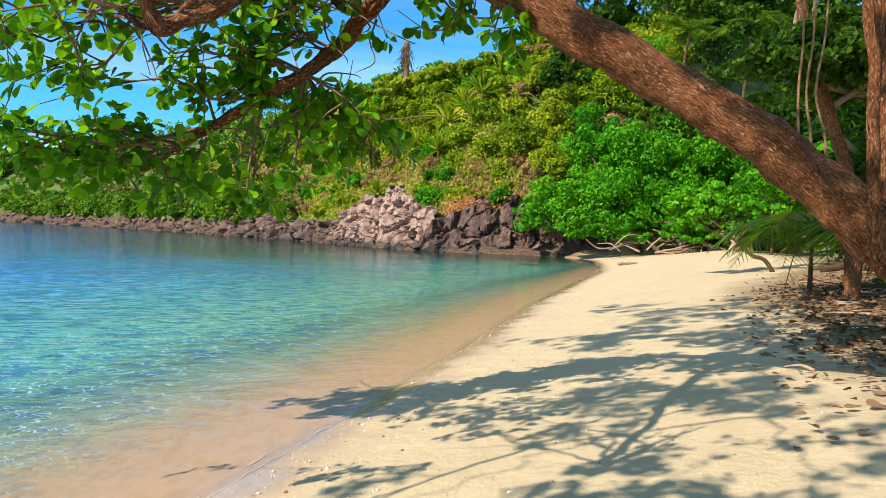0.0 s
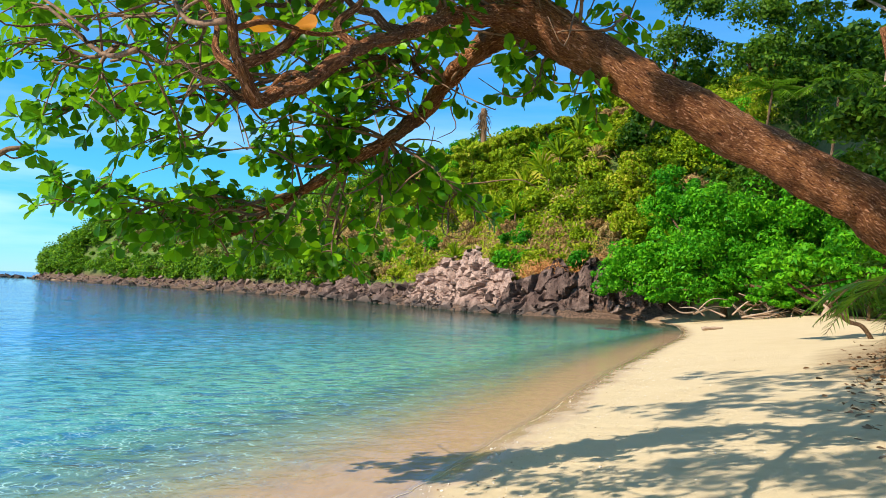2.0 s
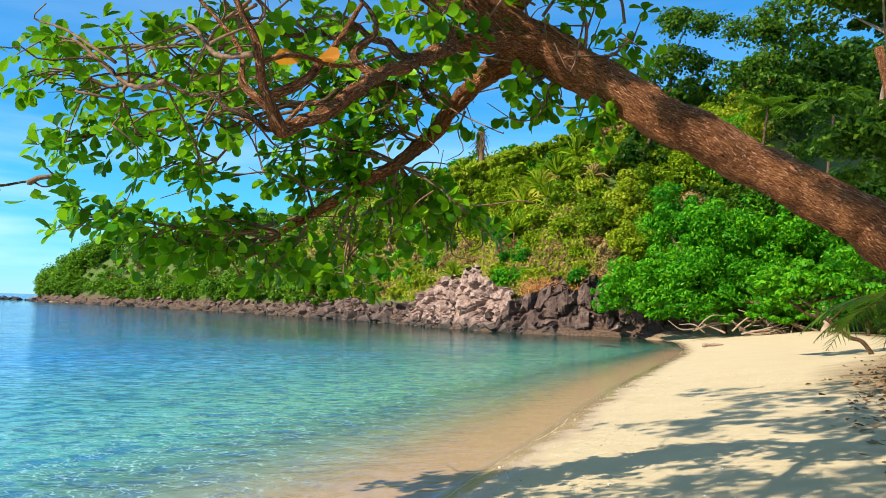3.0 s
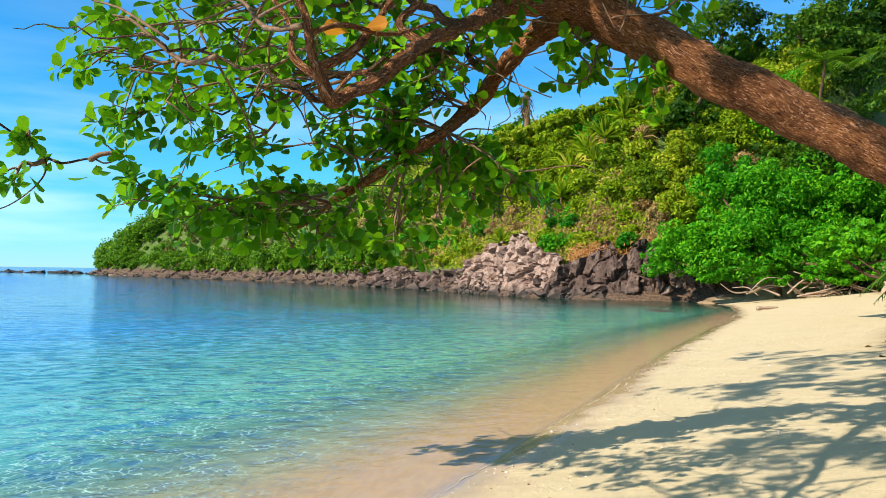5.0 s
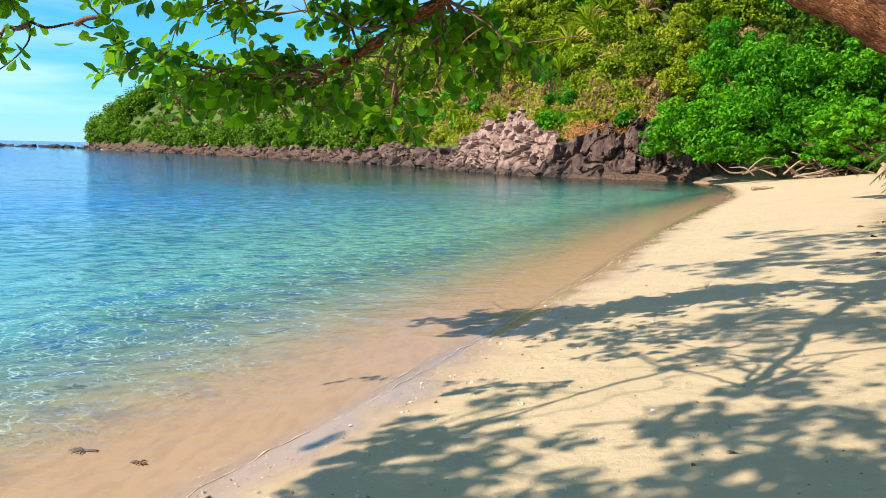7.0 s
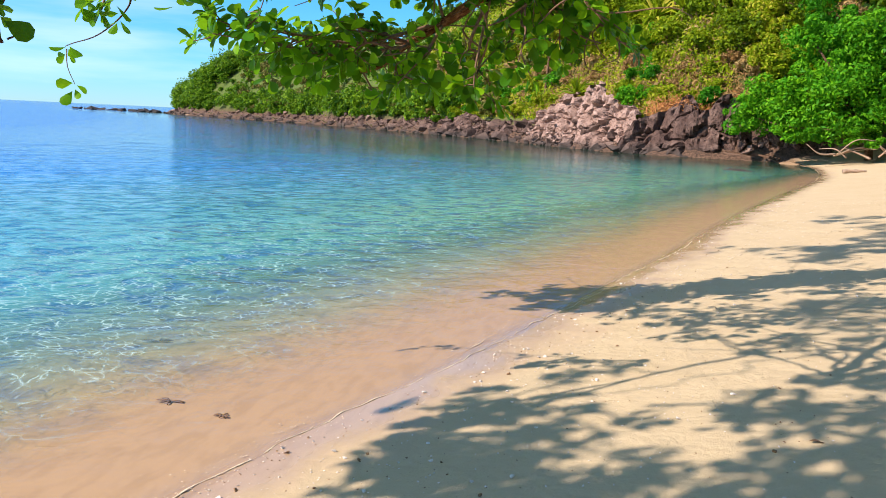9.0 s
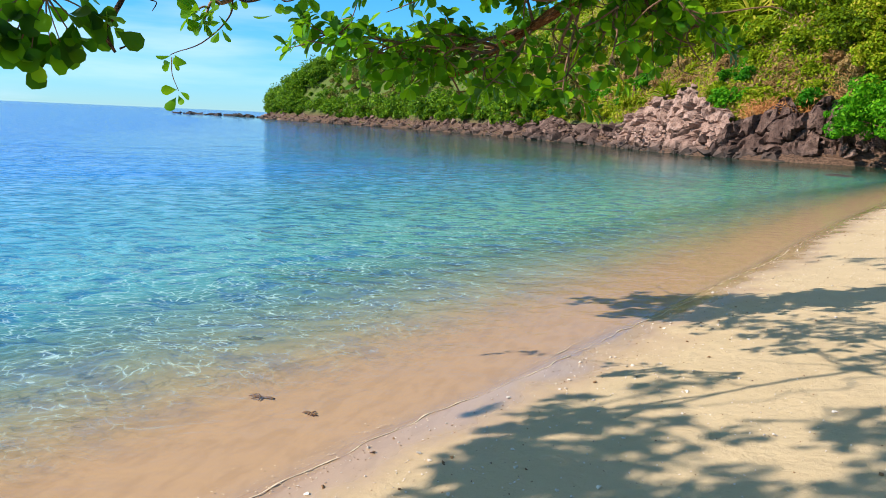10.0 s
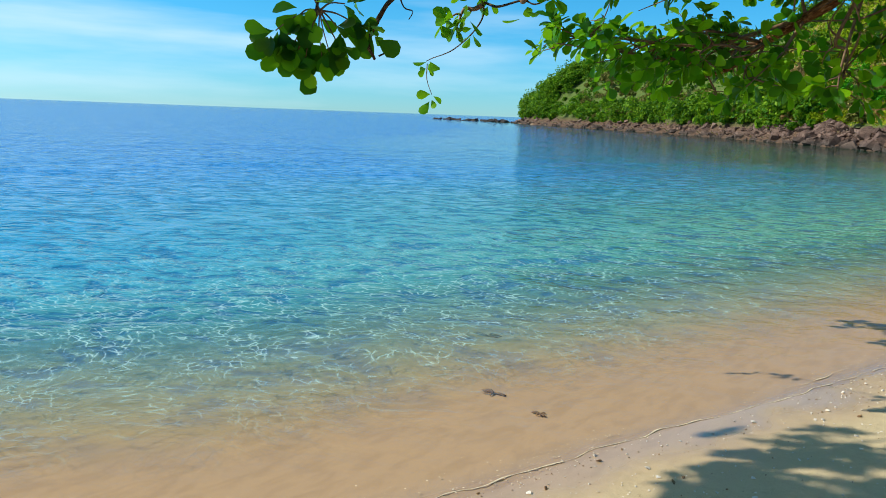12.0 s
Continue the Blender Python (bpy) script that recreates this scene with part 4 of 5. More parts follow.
    for x, y, top, r in ((-9.4, 83.4, 16.6, 2.4), (-6.9, 83.7, 17.4, 2.6), (-4.6, 84.0, 18.2, 2.5), (-2.3, 84.0, 18.9, 2.6), (-0.6, 83.4, 19.4, 2.4), (0.9, 82.9, 19.9, 2.7), (3.9, 81.8, 20.6, 2.8), (7.0, 79.6, 20.9, 2.9)):
        z = float(ground_height(x, y))
        h = top - z
        tree("ridge_tree", "yellow-green tree crowning the headland ridge", (x, y, z), [(0, 0, -0.3), (rng.normal(0, 0.3), 0.1, h * 0.4), (rng.normal(0, 0.4), 0.2, h * 0.75)], 0.16,
             [((rng.normal(0, 0.3), rng.normal(0, 0.3), h - r * 0.55), (r, r, r * 0.7), 1300), ((rng.normal(0, 0.8), rng.normal(0, 0.6), h - r * 1.5), (r * 0.95, r * 0.9, r * 0.8), 1000), ((rng.normal(0, 0.8), rng.normal(0, 0.6), h - r * 2.4), (r * 0.9, r * 0.9, r * 0.8), 700)],
             M_SHRUB, 0.22, group="trees on the ridge", lump=(0.14, 0.32), stretch=2.2)
    back = []
    for _ in range(130):
        x, y = rng.uniform(26, 75), rng.uniform(14, 95)
        r = rng.uniform(2.4, 4.2)
        back.append(lobed_crown(rng, (r, r, r * rng.uniform(0.8, 1.2)), 10, 260, 0.5) + np.array([x, y, float(ground_height(x, y)) + rng.uniform(0.5, 1.4) * r]))
    for _ in range(150):
        x, y = rng.uniform(12, 60), rng.uniform(66, 122)
        r = rng.uniform(2.2, 3.8)
        back.append(lobed_crown(rng, (r, r, r * rng.uniform(0.8, 1.2)), 10, 260, 0.42) + np.array([x, y, float(ground_height(x, y)) + rng.uniform(0.3, 0.9) * r]))
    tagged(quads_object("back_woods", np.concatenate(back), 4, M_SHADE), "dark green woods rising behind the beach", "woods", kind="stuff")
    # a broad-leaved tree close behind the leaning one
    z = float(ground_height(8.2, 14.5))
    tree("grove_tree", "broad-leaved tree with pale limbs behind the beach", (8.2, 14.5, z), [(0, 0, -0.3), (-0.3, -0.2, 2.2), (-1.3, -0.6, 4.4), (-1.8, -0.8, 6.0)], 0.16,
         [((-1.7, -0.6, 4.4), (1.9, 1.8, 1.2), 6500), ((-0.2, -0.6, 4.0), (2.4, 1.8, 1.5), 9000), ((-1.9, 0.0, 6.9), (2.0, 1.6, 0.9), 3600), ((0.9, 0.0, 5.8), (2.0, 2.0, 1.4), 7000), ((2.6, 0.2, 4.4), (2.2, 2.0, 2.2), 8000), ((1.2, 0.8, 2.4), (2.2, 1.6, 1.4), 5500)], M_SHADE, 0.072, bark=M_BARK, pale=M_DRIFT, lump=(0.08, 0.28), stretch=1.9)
    tree("leaning_tree", "small leaning beach tree with bare crooked trunk", (12.0, 26.2, 0.85), [(0, 0, -0.2), (-0.35, 0.0, 0.3), (-0.8, 0.15, 0.5), (-1.5, 0.1, 1.05), (-2.0, 0.35, 1.2), (-2.9, 0.5, 1.9)], 0.085,
         [((-2.9, 0.6, 2.2), (1.3, 1.3, 0.8), 2200), ((-1.4, 0.8, 2.3), (1.5, 1.4, 1.0), 2600), ((0.8, 0.8, 2.9), (2.2, 1.6, 1.6), 3600), ((3.0, 0.8, 3.2), (2.4, 1.8, 1.8), 3600)], M_LUSH, 0.095, low=-0.9, lump=(0.08, 0.26), stretch=2.3, up=0.2)


grove()


# ---- the overhanging tree ----
LEAF_FACES = ((0, 1, 5, 4), (1, 2, 6, 5), (2, 3, 7, 6), (0, 8, 9, 1), (1, 9, 10, 2), (2, 10, 11, 3))


def broad_leaves(base, way, face, length, rng):
    """Obovate leaves with a blunt round tip, folded along the midrib: 12 corners each."""
    d = unit(np.asarray(way, float))
    n = unit(face - d * np.sum(face * d, 1, keepdims=True))
    s = np.cross(d, n)
    L = np.asarray(length)[:, None]
    W = L * rng.uniform(0.56, 0.74, (len(L), 1))
    curl = rng.uniform(-0.10, 0.25, (len(L), 1)) * L
    up = n * (W * rng.uniform(0.06, 0.22, (len(L), 1)))
    b = np.asarray(base)

    def at(t, side, lift):
        return b + d * L * t + s * W * side + up * lift - n * curl * t * t

    rows = ((0.14, 0.09, 0.2), (0.40, 0.34, 0.7), (0.68, 0.50, 1.0), (0.92, 0.34, 0.7))
    return np.stack([b, at(0.40, 0, 0), at(0.68, 0, 0), at(1.0, 0, 0.1)] + [at(t, -w, u) for t, w, u in rows] + [at(t, w, u) for t, w, u in rows], 1)


class Boughs:
    """Gathers the twigs and leaves of the near tree while they grow."""

    def __init__(self, seed):
        self.rng = np.random.default_rng(seed)
        self.leaves, self.twig_v, self.twig_f = [], [], []

    def rosette(self, at, way, count, length=0.13, front=(0, 0, 0)):
        rng = self.rng
        way = unit(np.asarray(way, float))
        a = np.arange(count) * 2.4 + rng.uniform(0, 6.28)
        side = unit(np.cross(way, (0.3, 0.2, 1.0)))
        other = np.cross(way, side)
        lean = rng.uniform(0.15, 0.9, (count, 1))
        d = way * lean + np.cos(a)[:, None] * side + np.sin(a)[:, None] * other + (0, 0, -0.22) + rng.normal(0, 0.18, (count, 3))
        face = way + np.array((0, 0, 0.8)) + front + rng.normal(0, 0.25, (count, 3))
        base = np.asarray(at) + unit(d) * 0.012 + way * rng.uniform(-0.05, 0.05, (count, 1))
        self.leaves.append(broad_leaves(base, d, face, length * rng.uniform(0.65, 1.2, count), rng))

    def twig(self, path, radii, sides=5):
        v, f = tube_arrays(path, radii, sides)
        self.twig_f += [[i + len(self.twig_v) for i in q] for q in f]
        self.twig_v += v

    def spray(self, start, end, twigs, reach=0.55, radius=0.018, leaves=8, length=0.13, sag=0.12, first=0.25):
        """A leafy branch from start to end with side twigs that end in rosettes."""
        rng = self.rng
        a, b = np.array(start, float), np.array(end, float)
        span = np.linalg.norm(b - a)
        m1, m2 = a + (b - a) * 0.35 + rng.normal(0, 0.07, 3) * span, a + (b - a) * 0.7 + rng.normal(0, 0.07, 3) * span + (0, 0, sag * 0.4)
        path = smooth_path([a, m1, m2, b], 5)
        self.twig(path, [radius, radius * 0.7, radius * 0.3])
        self.rosette(b, unit(b - m2) + (0, 0, 0.2), leaves + 1, length)
        for _ in range(twigs):
            i = int(rng.uniform(first, 1.0) * (len(path) - 1))
            o = path[i]
            way = unit(unit(b - a) * 0.6 + rng.normal(0, 0.75, 3) * (1, 1, 0.6) + (0, 0, 0.05))
            n = reach * rng.uniform(0.35, 1.0)
            e = o + way * n + (0, 0, -sag * n)
            k = (o + e) / 2 + rng.normal(0, 0.10, 3) * n + (0, 0, 0.05 * n)
            self.twig(smooth_path([o, k, e], 3), [radius * 0.5, radius * 0.32, radius * 0.2], 4)
            self.rosette(e, e - k + (0, 0, 0.3 * n), int(rng.integers(leaves - 3, leaves + 2)), length)
            if rng.uniform() < 0.6:
                self.rosette(k, e - k + rng.normal(0, 0.5, 3) * n, int(rng.integers(3, 6)), length)


def overhanging_tree():
    base = (5.0, 5.9, float(ground_height(5.0, 5.9)))
    thing = tagged(empty("overhanging_tree", base), "big tree with flaky brown trunk arching over the beach", "tree")
    off = np.array(base)

    def rel(points, steps=7, kink=0.0):
        path = smooth_path(np.array(points, float) - off, steps)
        fade = np.minimum(1, np.arange(len(path)) / 5.0)[:, None]
        return path + [0.035 * np.array(noise.noise_vector(Vector(q) * 2.3)) for q in path] + fade * [kink * np.array(noise.noise_vector(Vector(q) * 5.5)) for q in path]

    trunk = [(5.15, 5.9, 0.3), (4.75, 5.92, 0.95), (4.2, 5.97, 1.45), (3.64, 6.0, 1.91), (3.1, 6.05, 2.38), (2.45, 6.07, 2.82), (1.97, 6.11, 3.09), (1.54, 6.14, 3.32), (1.09, 6.18, 3.57), (0.68, 6.24, 3.84), (0.22, 6.33, 4.14), (-0.17, 6.26, 4.32), (-0.6, 6.15, 4.6), (-1.0, 6.0, 5.1)]
    tube("trunk", rel(trunk, 16), [0.40, 0.31, 0.25, 0.215, 0.20, 0.19, 0.182, 0.18, 0.18, 0.18, 0.19, 0.20, 0.185, 0.16], M_BARK, thing, 40, 0.16, 0.10)
    low = [(0.1, 6.3, 4.14), (-0.25, 6.0, 4.12), (-0.55, 5.65, 3.97), (-0.78, 5.09, 3.67), (-0.96, 4.45, 3.34), (-1.06, 3.85, 3.0), (-1.21, 3.47, 2.78), (-1.28, 3.34, 2.92), (-1.32, 3.31, 3.12), (-1.42, 3.25, 3.4), (-1.7, 3.1, 3.7)]
    tube("bough", rel(low, 12, 0.03), [0.10, 0.07, 0.055, 0.046, 0.036, 0.033, 0.036, 0.022, 0.017, 0.014, 0.009], M_BARK, thing, 18, 0.5, 0.28)
    arm = [(0.15, 6.4, 4.16), (-0.2, 6.6, 4.12), (-0.43, 6.83, 4.04), (-0.66, 7.11, 3.86), (-0.94, 7.25, 3.56), (-1.16, 6.9, 3.26), (-1.5, 6.8, 3.03), (-1.94, 6.89, 2.78), (-2.29, 6.99, 2.59), (-2.56, 7.0, 2.4), (-2.9, 6.8, 2.25)]
    tube("bough", rel(arm), [0.12, 0.10, 0.09, 0.08, 0.07, 0.058, 0.05, 0.042, 0.034, 0.024, 0.006], M_BARK, thing, 16, 0.5, 0.25)
    tube("bough", rel([(-1.21, 3.47, 2.78), (-1.45, 3.45, 2.86), (-1.9, 3.6, 3.05), (-2.5, 3.7, 3.2), (-3.1, 3.6, 3.3)], 10, 0.08), [0.018, 0.012, 0.009, 0.006, 0.002], M_TWIG, thing, 8, 0.4)
    tube("bough", rel([(-0.78, 5.09, 3.67), (-1.2, 5.0, 3.85), (-1.9, 4.9, 3.7), (-2.7, 4.9, 3.5), (-3.3, 4.8, 3.35)], 10, 0.10), [0.035, 0.022, 0.015, 0.009, 0.002], M_TWIG, thing, 10, 0.3)
    tube("bough", rel([(-0.66, 7.11, 3.86), (-1.1, 6.7, 3.95), (-1.9, 6.2, 3.65), (-2.7, 5.9, 3.35), (-3.4, 5.6, 3.15)], 10, 0.12), [0.04, 0.028, 0.02, 0.011, 0.002], M_TWIG, thing, 10, 0.3)
    tube("bough", rel([(-3.30, 2.75, 4.35), (-3.15, 2.82, 3.48), (-2.97, 2.92, 3.05), (-2.93, 2.97, 2.69), (-2.96, 2.95, 2.51), (-3.00, 2.91, 2.42), (-3.04, 2.88, 2.30), (-3.05, 2.87, 2.24), (-3.02, 2.90, 2.16)], 8, 0.012), [0.02, 0.016, 0.013, 0.011, 0.0095, 0.012, 0.012, 0.012, 0.007], M_TWIG, thing, 10, 0.6, 0.2)
    tube("bough", rel([(-2.97, 2.92, 3.05), (-3.07, 2.74, 2.69), (-3.17, 2.65, 2.47), (-3.20, 2.60, 2.29)], 6, 0.02), [0.014, 0.011, 0.009, 0.005], M_TWIG, thing, 8, 0.4)
    for pts in (((-3.01, 2.91, 2.18), (-2.98, 2.93, 2.20), (-2.96, 2.95, 2.25)), ((-2.96, 2.95, 2.51), (-2.93, 2.97, 2.43), (-2.89, 3.00, 2.41), (-2.91, 3.00, 2.37))):
        tube("bough", rel(pts, 4, 0.01), [0.005, 0.0035, 0.002], M_TWIG, thing, 6, 0.4)
    tube("bough", rel([(-3.03, 3.83, 2.56), (-2.89, 3.77, 2.51), (-2.73, 3.79, 2.54), (-2.61, 3.74, 2.51), (-2.48, 3.74, 2.56)]), [0.009, 0.007, 0.006, 0.005, 0.004], M_TWIG, thing, 6, 0.3)
    tube("bough", rel([(-3.30, 2.75, 4.35), (-3.22, 2.78, 3.48), (-3.07, 3.14, 3.12), (-3.25, 3.43, 2.83), (-3.15, 3.61, 2.70), (-3.04, 3.82, 2.56), (-3.20, 3.97, 2.41), (-3.48, 4.10, 2.28), (-3.80, 4.22, 2.23)]), [0.010, 0.009, 0.008, 0.007, 0.006, 0.005, 0.004, 0.003], M_TWIG, thing, 8, 0.2)
    for pts, w in ((((-1.27, 3.36, 2.9), (-1.12, 3.5, 3.02), (-1.05, 3.6, 3.2), (-0.9, 3.7, 3.5)), 0.032), (((-1.24, 3.42, 2.82), (-1.42, 3.45, 2.98), (-1.5, 3.55, 3.2), (-1.75, 3.6, 3.5)), 0.026),
                   (((-1.3, 3.32, 3.05), (-1.15, 3.4, 3.12), (-0.95, 3.6, 3.14), (-0.75, 3.9, 3.3)), 0.018), (((-1.06, 3.85, 3.0), (-1.25, 4.0, 3.05), (-1.5, 4.3, 3.0), (-1.9, 4.6, 3.1)), 0.02),
                   (((-0.96, 4.45, 3.34), (-1.1, 4.5, 3.5), (-1.0, 4.7, 3.75), (-1.2, 4.9, 4.1)), 0.03), (((-0.55, 5.65, 3.97), (-0.7, 5.5, 4.2), (-0.95, 5.3, 4.35), (-1.1, 5.3, 4.7)), 0.035),
                   (((-1.16, 6.9, 3.26), (-1.2, 7.0, 3.05), (-1.15, 7.05, 2.85), (-1.2, 7.1, 2.7)), 0.014), (((-1.5, 6.8, 3.03), (-1.6, 6.9, 3.2), (-1.9, 7.0, 3.3), (-2.3, 7.0, 3.3)), 0.02)):
        tube("bough", rel(pts), [w, w * 0.75, w * 0.55, w * 0.35], M_BARK, thing, 8, 0.5)
    # upright stem beside the trunk's foot
    tube("side_stem", rel([(3.75, 5.9, 1.6), (3.45, 5.68, 1.75), (3.33, 5.63, 2.05), (3.24, 5.56, 2.87), (3.13, 5.5, 3.67), (3.0, 5.4, 4.6)]), [0.07, 0.055, 0.05, 0.045, 0.04, 0.03], M_BARK, thing, 10, 0.15)
    tube("side_stem", rel([(4.2, 6.0, 1.5), (3.86, 6.12, 1.95), (3.78, 6.2, 2.6), (3.74, 6.3, 3.4), (3.6, 6.4, 4.6)]), [0.15, 0.12, 0.10, 0.095, 0.08], M_BARK, thing, 14, 0.2, 0.1)
    g = Boughs(3)
    runs = [  # start, end, side twigs, reach
        ((-0.55, 5.65, 4.0), (-0.95, 6.0, 4.35), 7, 0.45), ((-0.6, 6.15, 4.5), (-0.65, 6.2, 4.15), 6, 0.4), ((-0.66, 7.11, 3.86), (-1.1, 6.7, 4.1), 4, 0.4), ((-1.1, 6.7, 3.95), (-1.6, 6.8, 4.0), 8, 0.45),
        ((-1.1, 6.7, 3.95), (-2.05, 6.65, 4.25), 8, 0.5), ((-0.94, 7.25, 3.56), (-1.4, 7.0, 3.72), 6, 0.4), ((-1.16, 6.9, 3.26), (-1.8, 6.7, 3.44), 7, 0.4), ((-1.5, 6.8, 3.03), (-1.65, 6.95, 3.3), 6, 0.4),
        ((-1.94, 6.89, 2.78), (-2.05, 6.85, 3.05), 6, 0.4), ((-1.16, 6.9, 3.26), (-1.42, 7.3, 2.58), 6, 0.4), ((-1.16, 6.9, 3.26), (-0.93, 7.5, 2.66), 6, 0.35), ((0.0, 6.3, 4.2), (0.1, 6.0, 4.55), 6, 0.45), ((0.5, 6.2, 4.1), (0.45, 5.9, 4.5), 6, 0.45),
        ((-1.32, 3.31, 3.1), (-2.1, 3.95, 3.45), 2, 0.4), ((-1.42, 3.25, 3.4), (-1.5, 4.2, 3.6), 3, 0.4), ((-1.9, 3.6, 3.05), (-2.8, 4.1, 3.45), 3, 0.4),
        ((-1.2, 5.0, 3.85), (-1.35, 5.3, 3.9), 5, 0.5), ((-1.9, 4.9, 3.7), (-2.2, 4.5, 3.4), 7, 0.5), ((-2.7, 4.9, 3.5), (-3.6, 5.0, 3.4), 8, 0.5), ((-1.9, 4.9, 3.7), (-2.6, 5.0, 3.75), 7, 0.5), ((-1.9, 6.2, 3.65), (-2.6, 6.1, 3.8), 8, 0.5),
        ((-0.43, 6.83, 4.04), (-1.0, 6.6, 4.1), 6, 0.5), ((-0.66, 7.11, 3.86), (-1.35, 6.9, 3.75), 4, 0.45), ((-0.94, 7.25, 3.56), (-1.7, 6.9, 3.45), 5, 0.45), ((-1.1, 6.7, 3.95), (-1.9, 6.5, 4.05), 7, 0.5), ((-1.16, 6.9, 3.26), (-2.2, 6.6, 3.4), 5, 0.5), ((-1.1, 6.7, 3.95), (-2.5, 6.2, 3.7), 7, 0.5),
        ((-1.9, 6.2, 3.65), (-3.2, 5.7, 3.4), 7, 0.5), ((-2.7, 5.9, 3.35), (-3.65, 5.5, 3.12), 6, 0.45), ((-1.9, 6.2, 3.6), (-3.05, 5.95, 3.15), 7, 0.5), ((-1.5, 6.8, 3.03), (-2.9, 6.35, 2.95), 7, 0.55),
        ((-1.94, 6.89, 2.78), (-3.95, 6.25, 2.64), 12, 0.45), ((-1.94, 6.89, 2.78), (-3.4, 6.55, 2.62), 12, 0.5), ((-2.29, 6.99, 2.59), (-2.95, 6.86, 2.40), 8, 0.45), ((-2.29, 6.99, 2.59), (-2.45, 7.04, 2.25), 5, 0.35),
        ((-1.5, 6.8, 3.03), (-1.72, 7.3, 2.12), 7, 0.4), ((-1.16, 6.9, 3.26), (-1.85, 6.9, 2.95), 3, 0.45), ((-1.16, 6.9, 3.26), (-1.26, 7.3, 2.96), 3, 0.4),
        ((-1.16, 6.9, 3.26), (-0.66, 7.5, 2.9), 7, 0.4), ((-0.66, 7.5, 2.9), (-0.2, 7.64, 2.62), 3, 0.25),
        ((-0.43, 6.83, 4.04), (-0.6, 7.3, 3.75), 2, 0.25), ((0.1, 6.3, 4.1), (-0.05, 6.44, 3.8), 4, 0.3), ((0.22, 6.3, 4.05), (0.2, 6.4, 3.66), 4, 0.3), ((0.6, 6.2, 3.9), (0.6, 6.1, 3.5), 3, 0.25),
        ((0.68, 6.3, 4.1), (1.0, 6.86, 4.4), 5, 0.45), ((-0.25, 6.0, 4.2), (-0.7, 5.4, 4.4), 6, 0.5),
        ((-1.94, 6.89, 2.78), (-2.2, 6.34, 2.18), 3, 0.3), ((-2.29, 6.99, 2.59), (-2.65, 6.2, 2.34), 4, 0.35), ((-2.29, 6.99, 2.59), (-3.15, 5.94, 2.40), 5, 0.35), ((-2.56, 7.0, 2.4), (-3.6, 5.68, 2.5), 6, 0.35),
        ((-1.5, 6.8, 3.03), (-1.56, 6.52, 2.16), 3, 0.2), ((-1.16, 6.9, 3.26), (-1.2, 6.58, 2.36), 2, 0.25), ((-1.16, 6.9, 3.26), (-0.48, 6.63, 2.75), 3, 0.3),
        ((-1.9, 4.9, 3.7), (-2.95, 4.4, 3.5), 5, 0.4), ((-1.2, 5.0, 3.85), (-2.05, 4.97, 3.9), 5, 0.4), ((-2.7, 4.9, 3.5), (-2.8, 4.7, 3.05), 5, 0.4), ((-1.9, 4.9, 3.7), (-2.35, 5.1, 3.1), 4, 0.4), ((-1.1, 6.7, 3.95), (-1.3, 6.0, 3.5), 4, 0.4),
        ((-2.73, 3.79, 2.54), (-2.50, 3.74, 2.55), 1, 0.15), ((-3.04, 3.82, 2.54), (-3.15, 3.72, 2.41), 2, 0.15), ((-3.07, 3.72, 2.61), (-3.00, 3.64, 2.65), 1, 0.18),
    ]
    for start, end, twigs, reach in runs:
        g.spray(np.array(start) - off, np.array(end) - off, int(twigs * 1.4), reach * 1.05, leaves=8, length=0.105 if start[1] < 5.25 and start[0] > -2.8 else 0.10 if start[0] < -2.75 else 0.14)
    trng = np.random.default_rng(12)
    for _ in range(90):
        u = trng.integers(len(runs) - 3)
        o = np.array(runs[u][0]) + (np.array(runs[u][1]) - runs[u][0]) * trng.uniform(0.0, 0.8)
        e = o + trng.normal(0, 0.38, 3) * (1, 1, 0.7)
        m = (o + e) / 2 + trng.normal(0, 0.09, 3)
        g.twig(smooth_path(np.array([o, m, e, e + trng.normal(0, 0.12, 3)]) - off, 3), [0.011, 0.007, 0.003], 5)
    # the hanging bunch of large leaves
    heart = np.array((-3.20, 2.61, 2.31))
    for p in ((-3.31, 2.48, 2.20), (-3.20, 2.60, 2.30), (-3.12, 2.69, 2.29), (-3.25, 2.54, 2.17), (-3.15, 2.66, 2.17), (-3.20, 2.60, 2.43), (-3.29, 2.51, 2.14), (-3.06, 2.77, 2.31), (-3.26, 2.54, 2.33), (-3.18, 2.64, 2.13), (-3.12, 2.70, 2.20), (-3.10, 2.72, 2.41), (-3.23, 2.57, 2.12), (-3.33, 2.46, 2.26)):
        p = np.array(p)
        g.twig(smooth_path([heart + (0.015, 0.015, 0.06) - off, (heart + p) / 2 + (0, 0, 0.05) - off, p - off], 3), [0.006, 0.004, 0.003], 4)
        g.rosette(p - off, (p - heart) * 1.5 + (0, 0, -0.15) + g.rng.normal(0, 0.06, 3), 7, 0.13, (1.1, -0.9, 0.2))
    g.rosette(np.array((-3.02, 2.84, 2.28)) - off, (0.1, 0.1, -0.4), 5, 0.125, (0.8, -0.8, 0))
    for p, n in (((-3.22, 3.97, 2.40), 4), ((-3.05, 3.90, 2.56), 4), ((-3.81, 4.23, 2.21), 6), ((-3.82, 4.31, 2.01), 4), ((-2.66, 3.72, 2.48), 3)):
        g.rosette(np.array(p) - off, (-0.3, 0.1, -0.6), n, 0.10)
    g.twig(smooth_path([np.array(q) - off for q in ((-3.80, 4.22, 2.23), (-3.84, 4.27, 2.12), (-3.82, 4.31, 2.01))], 3), [0.004, 0.003, 0.002], 4)
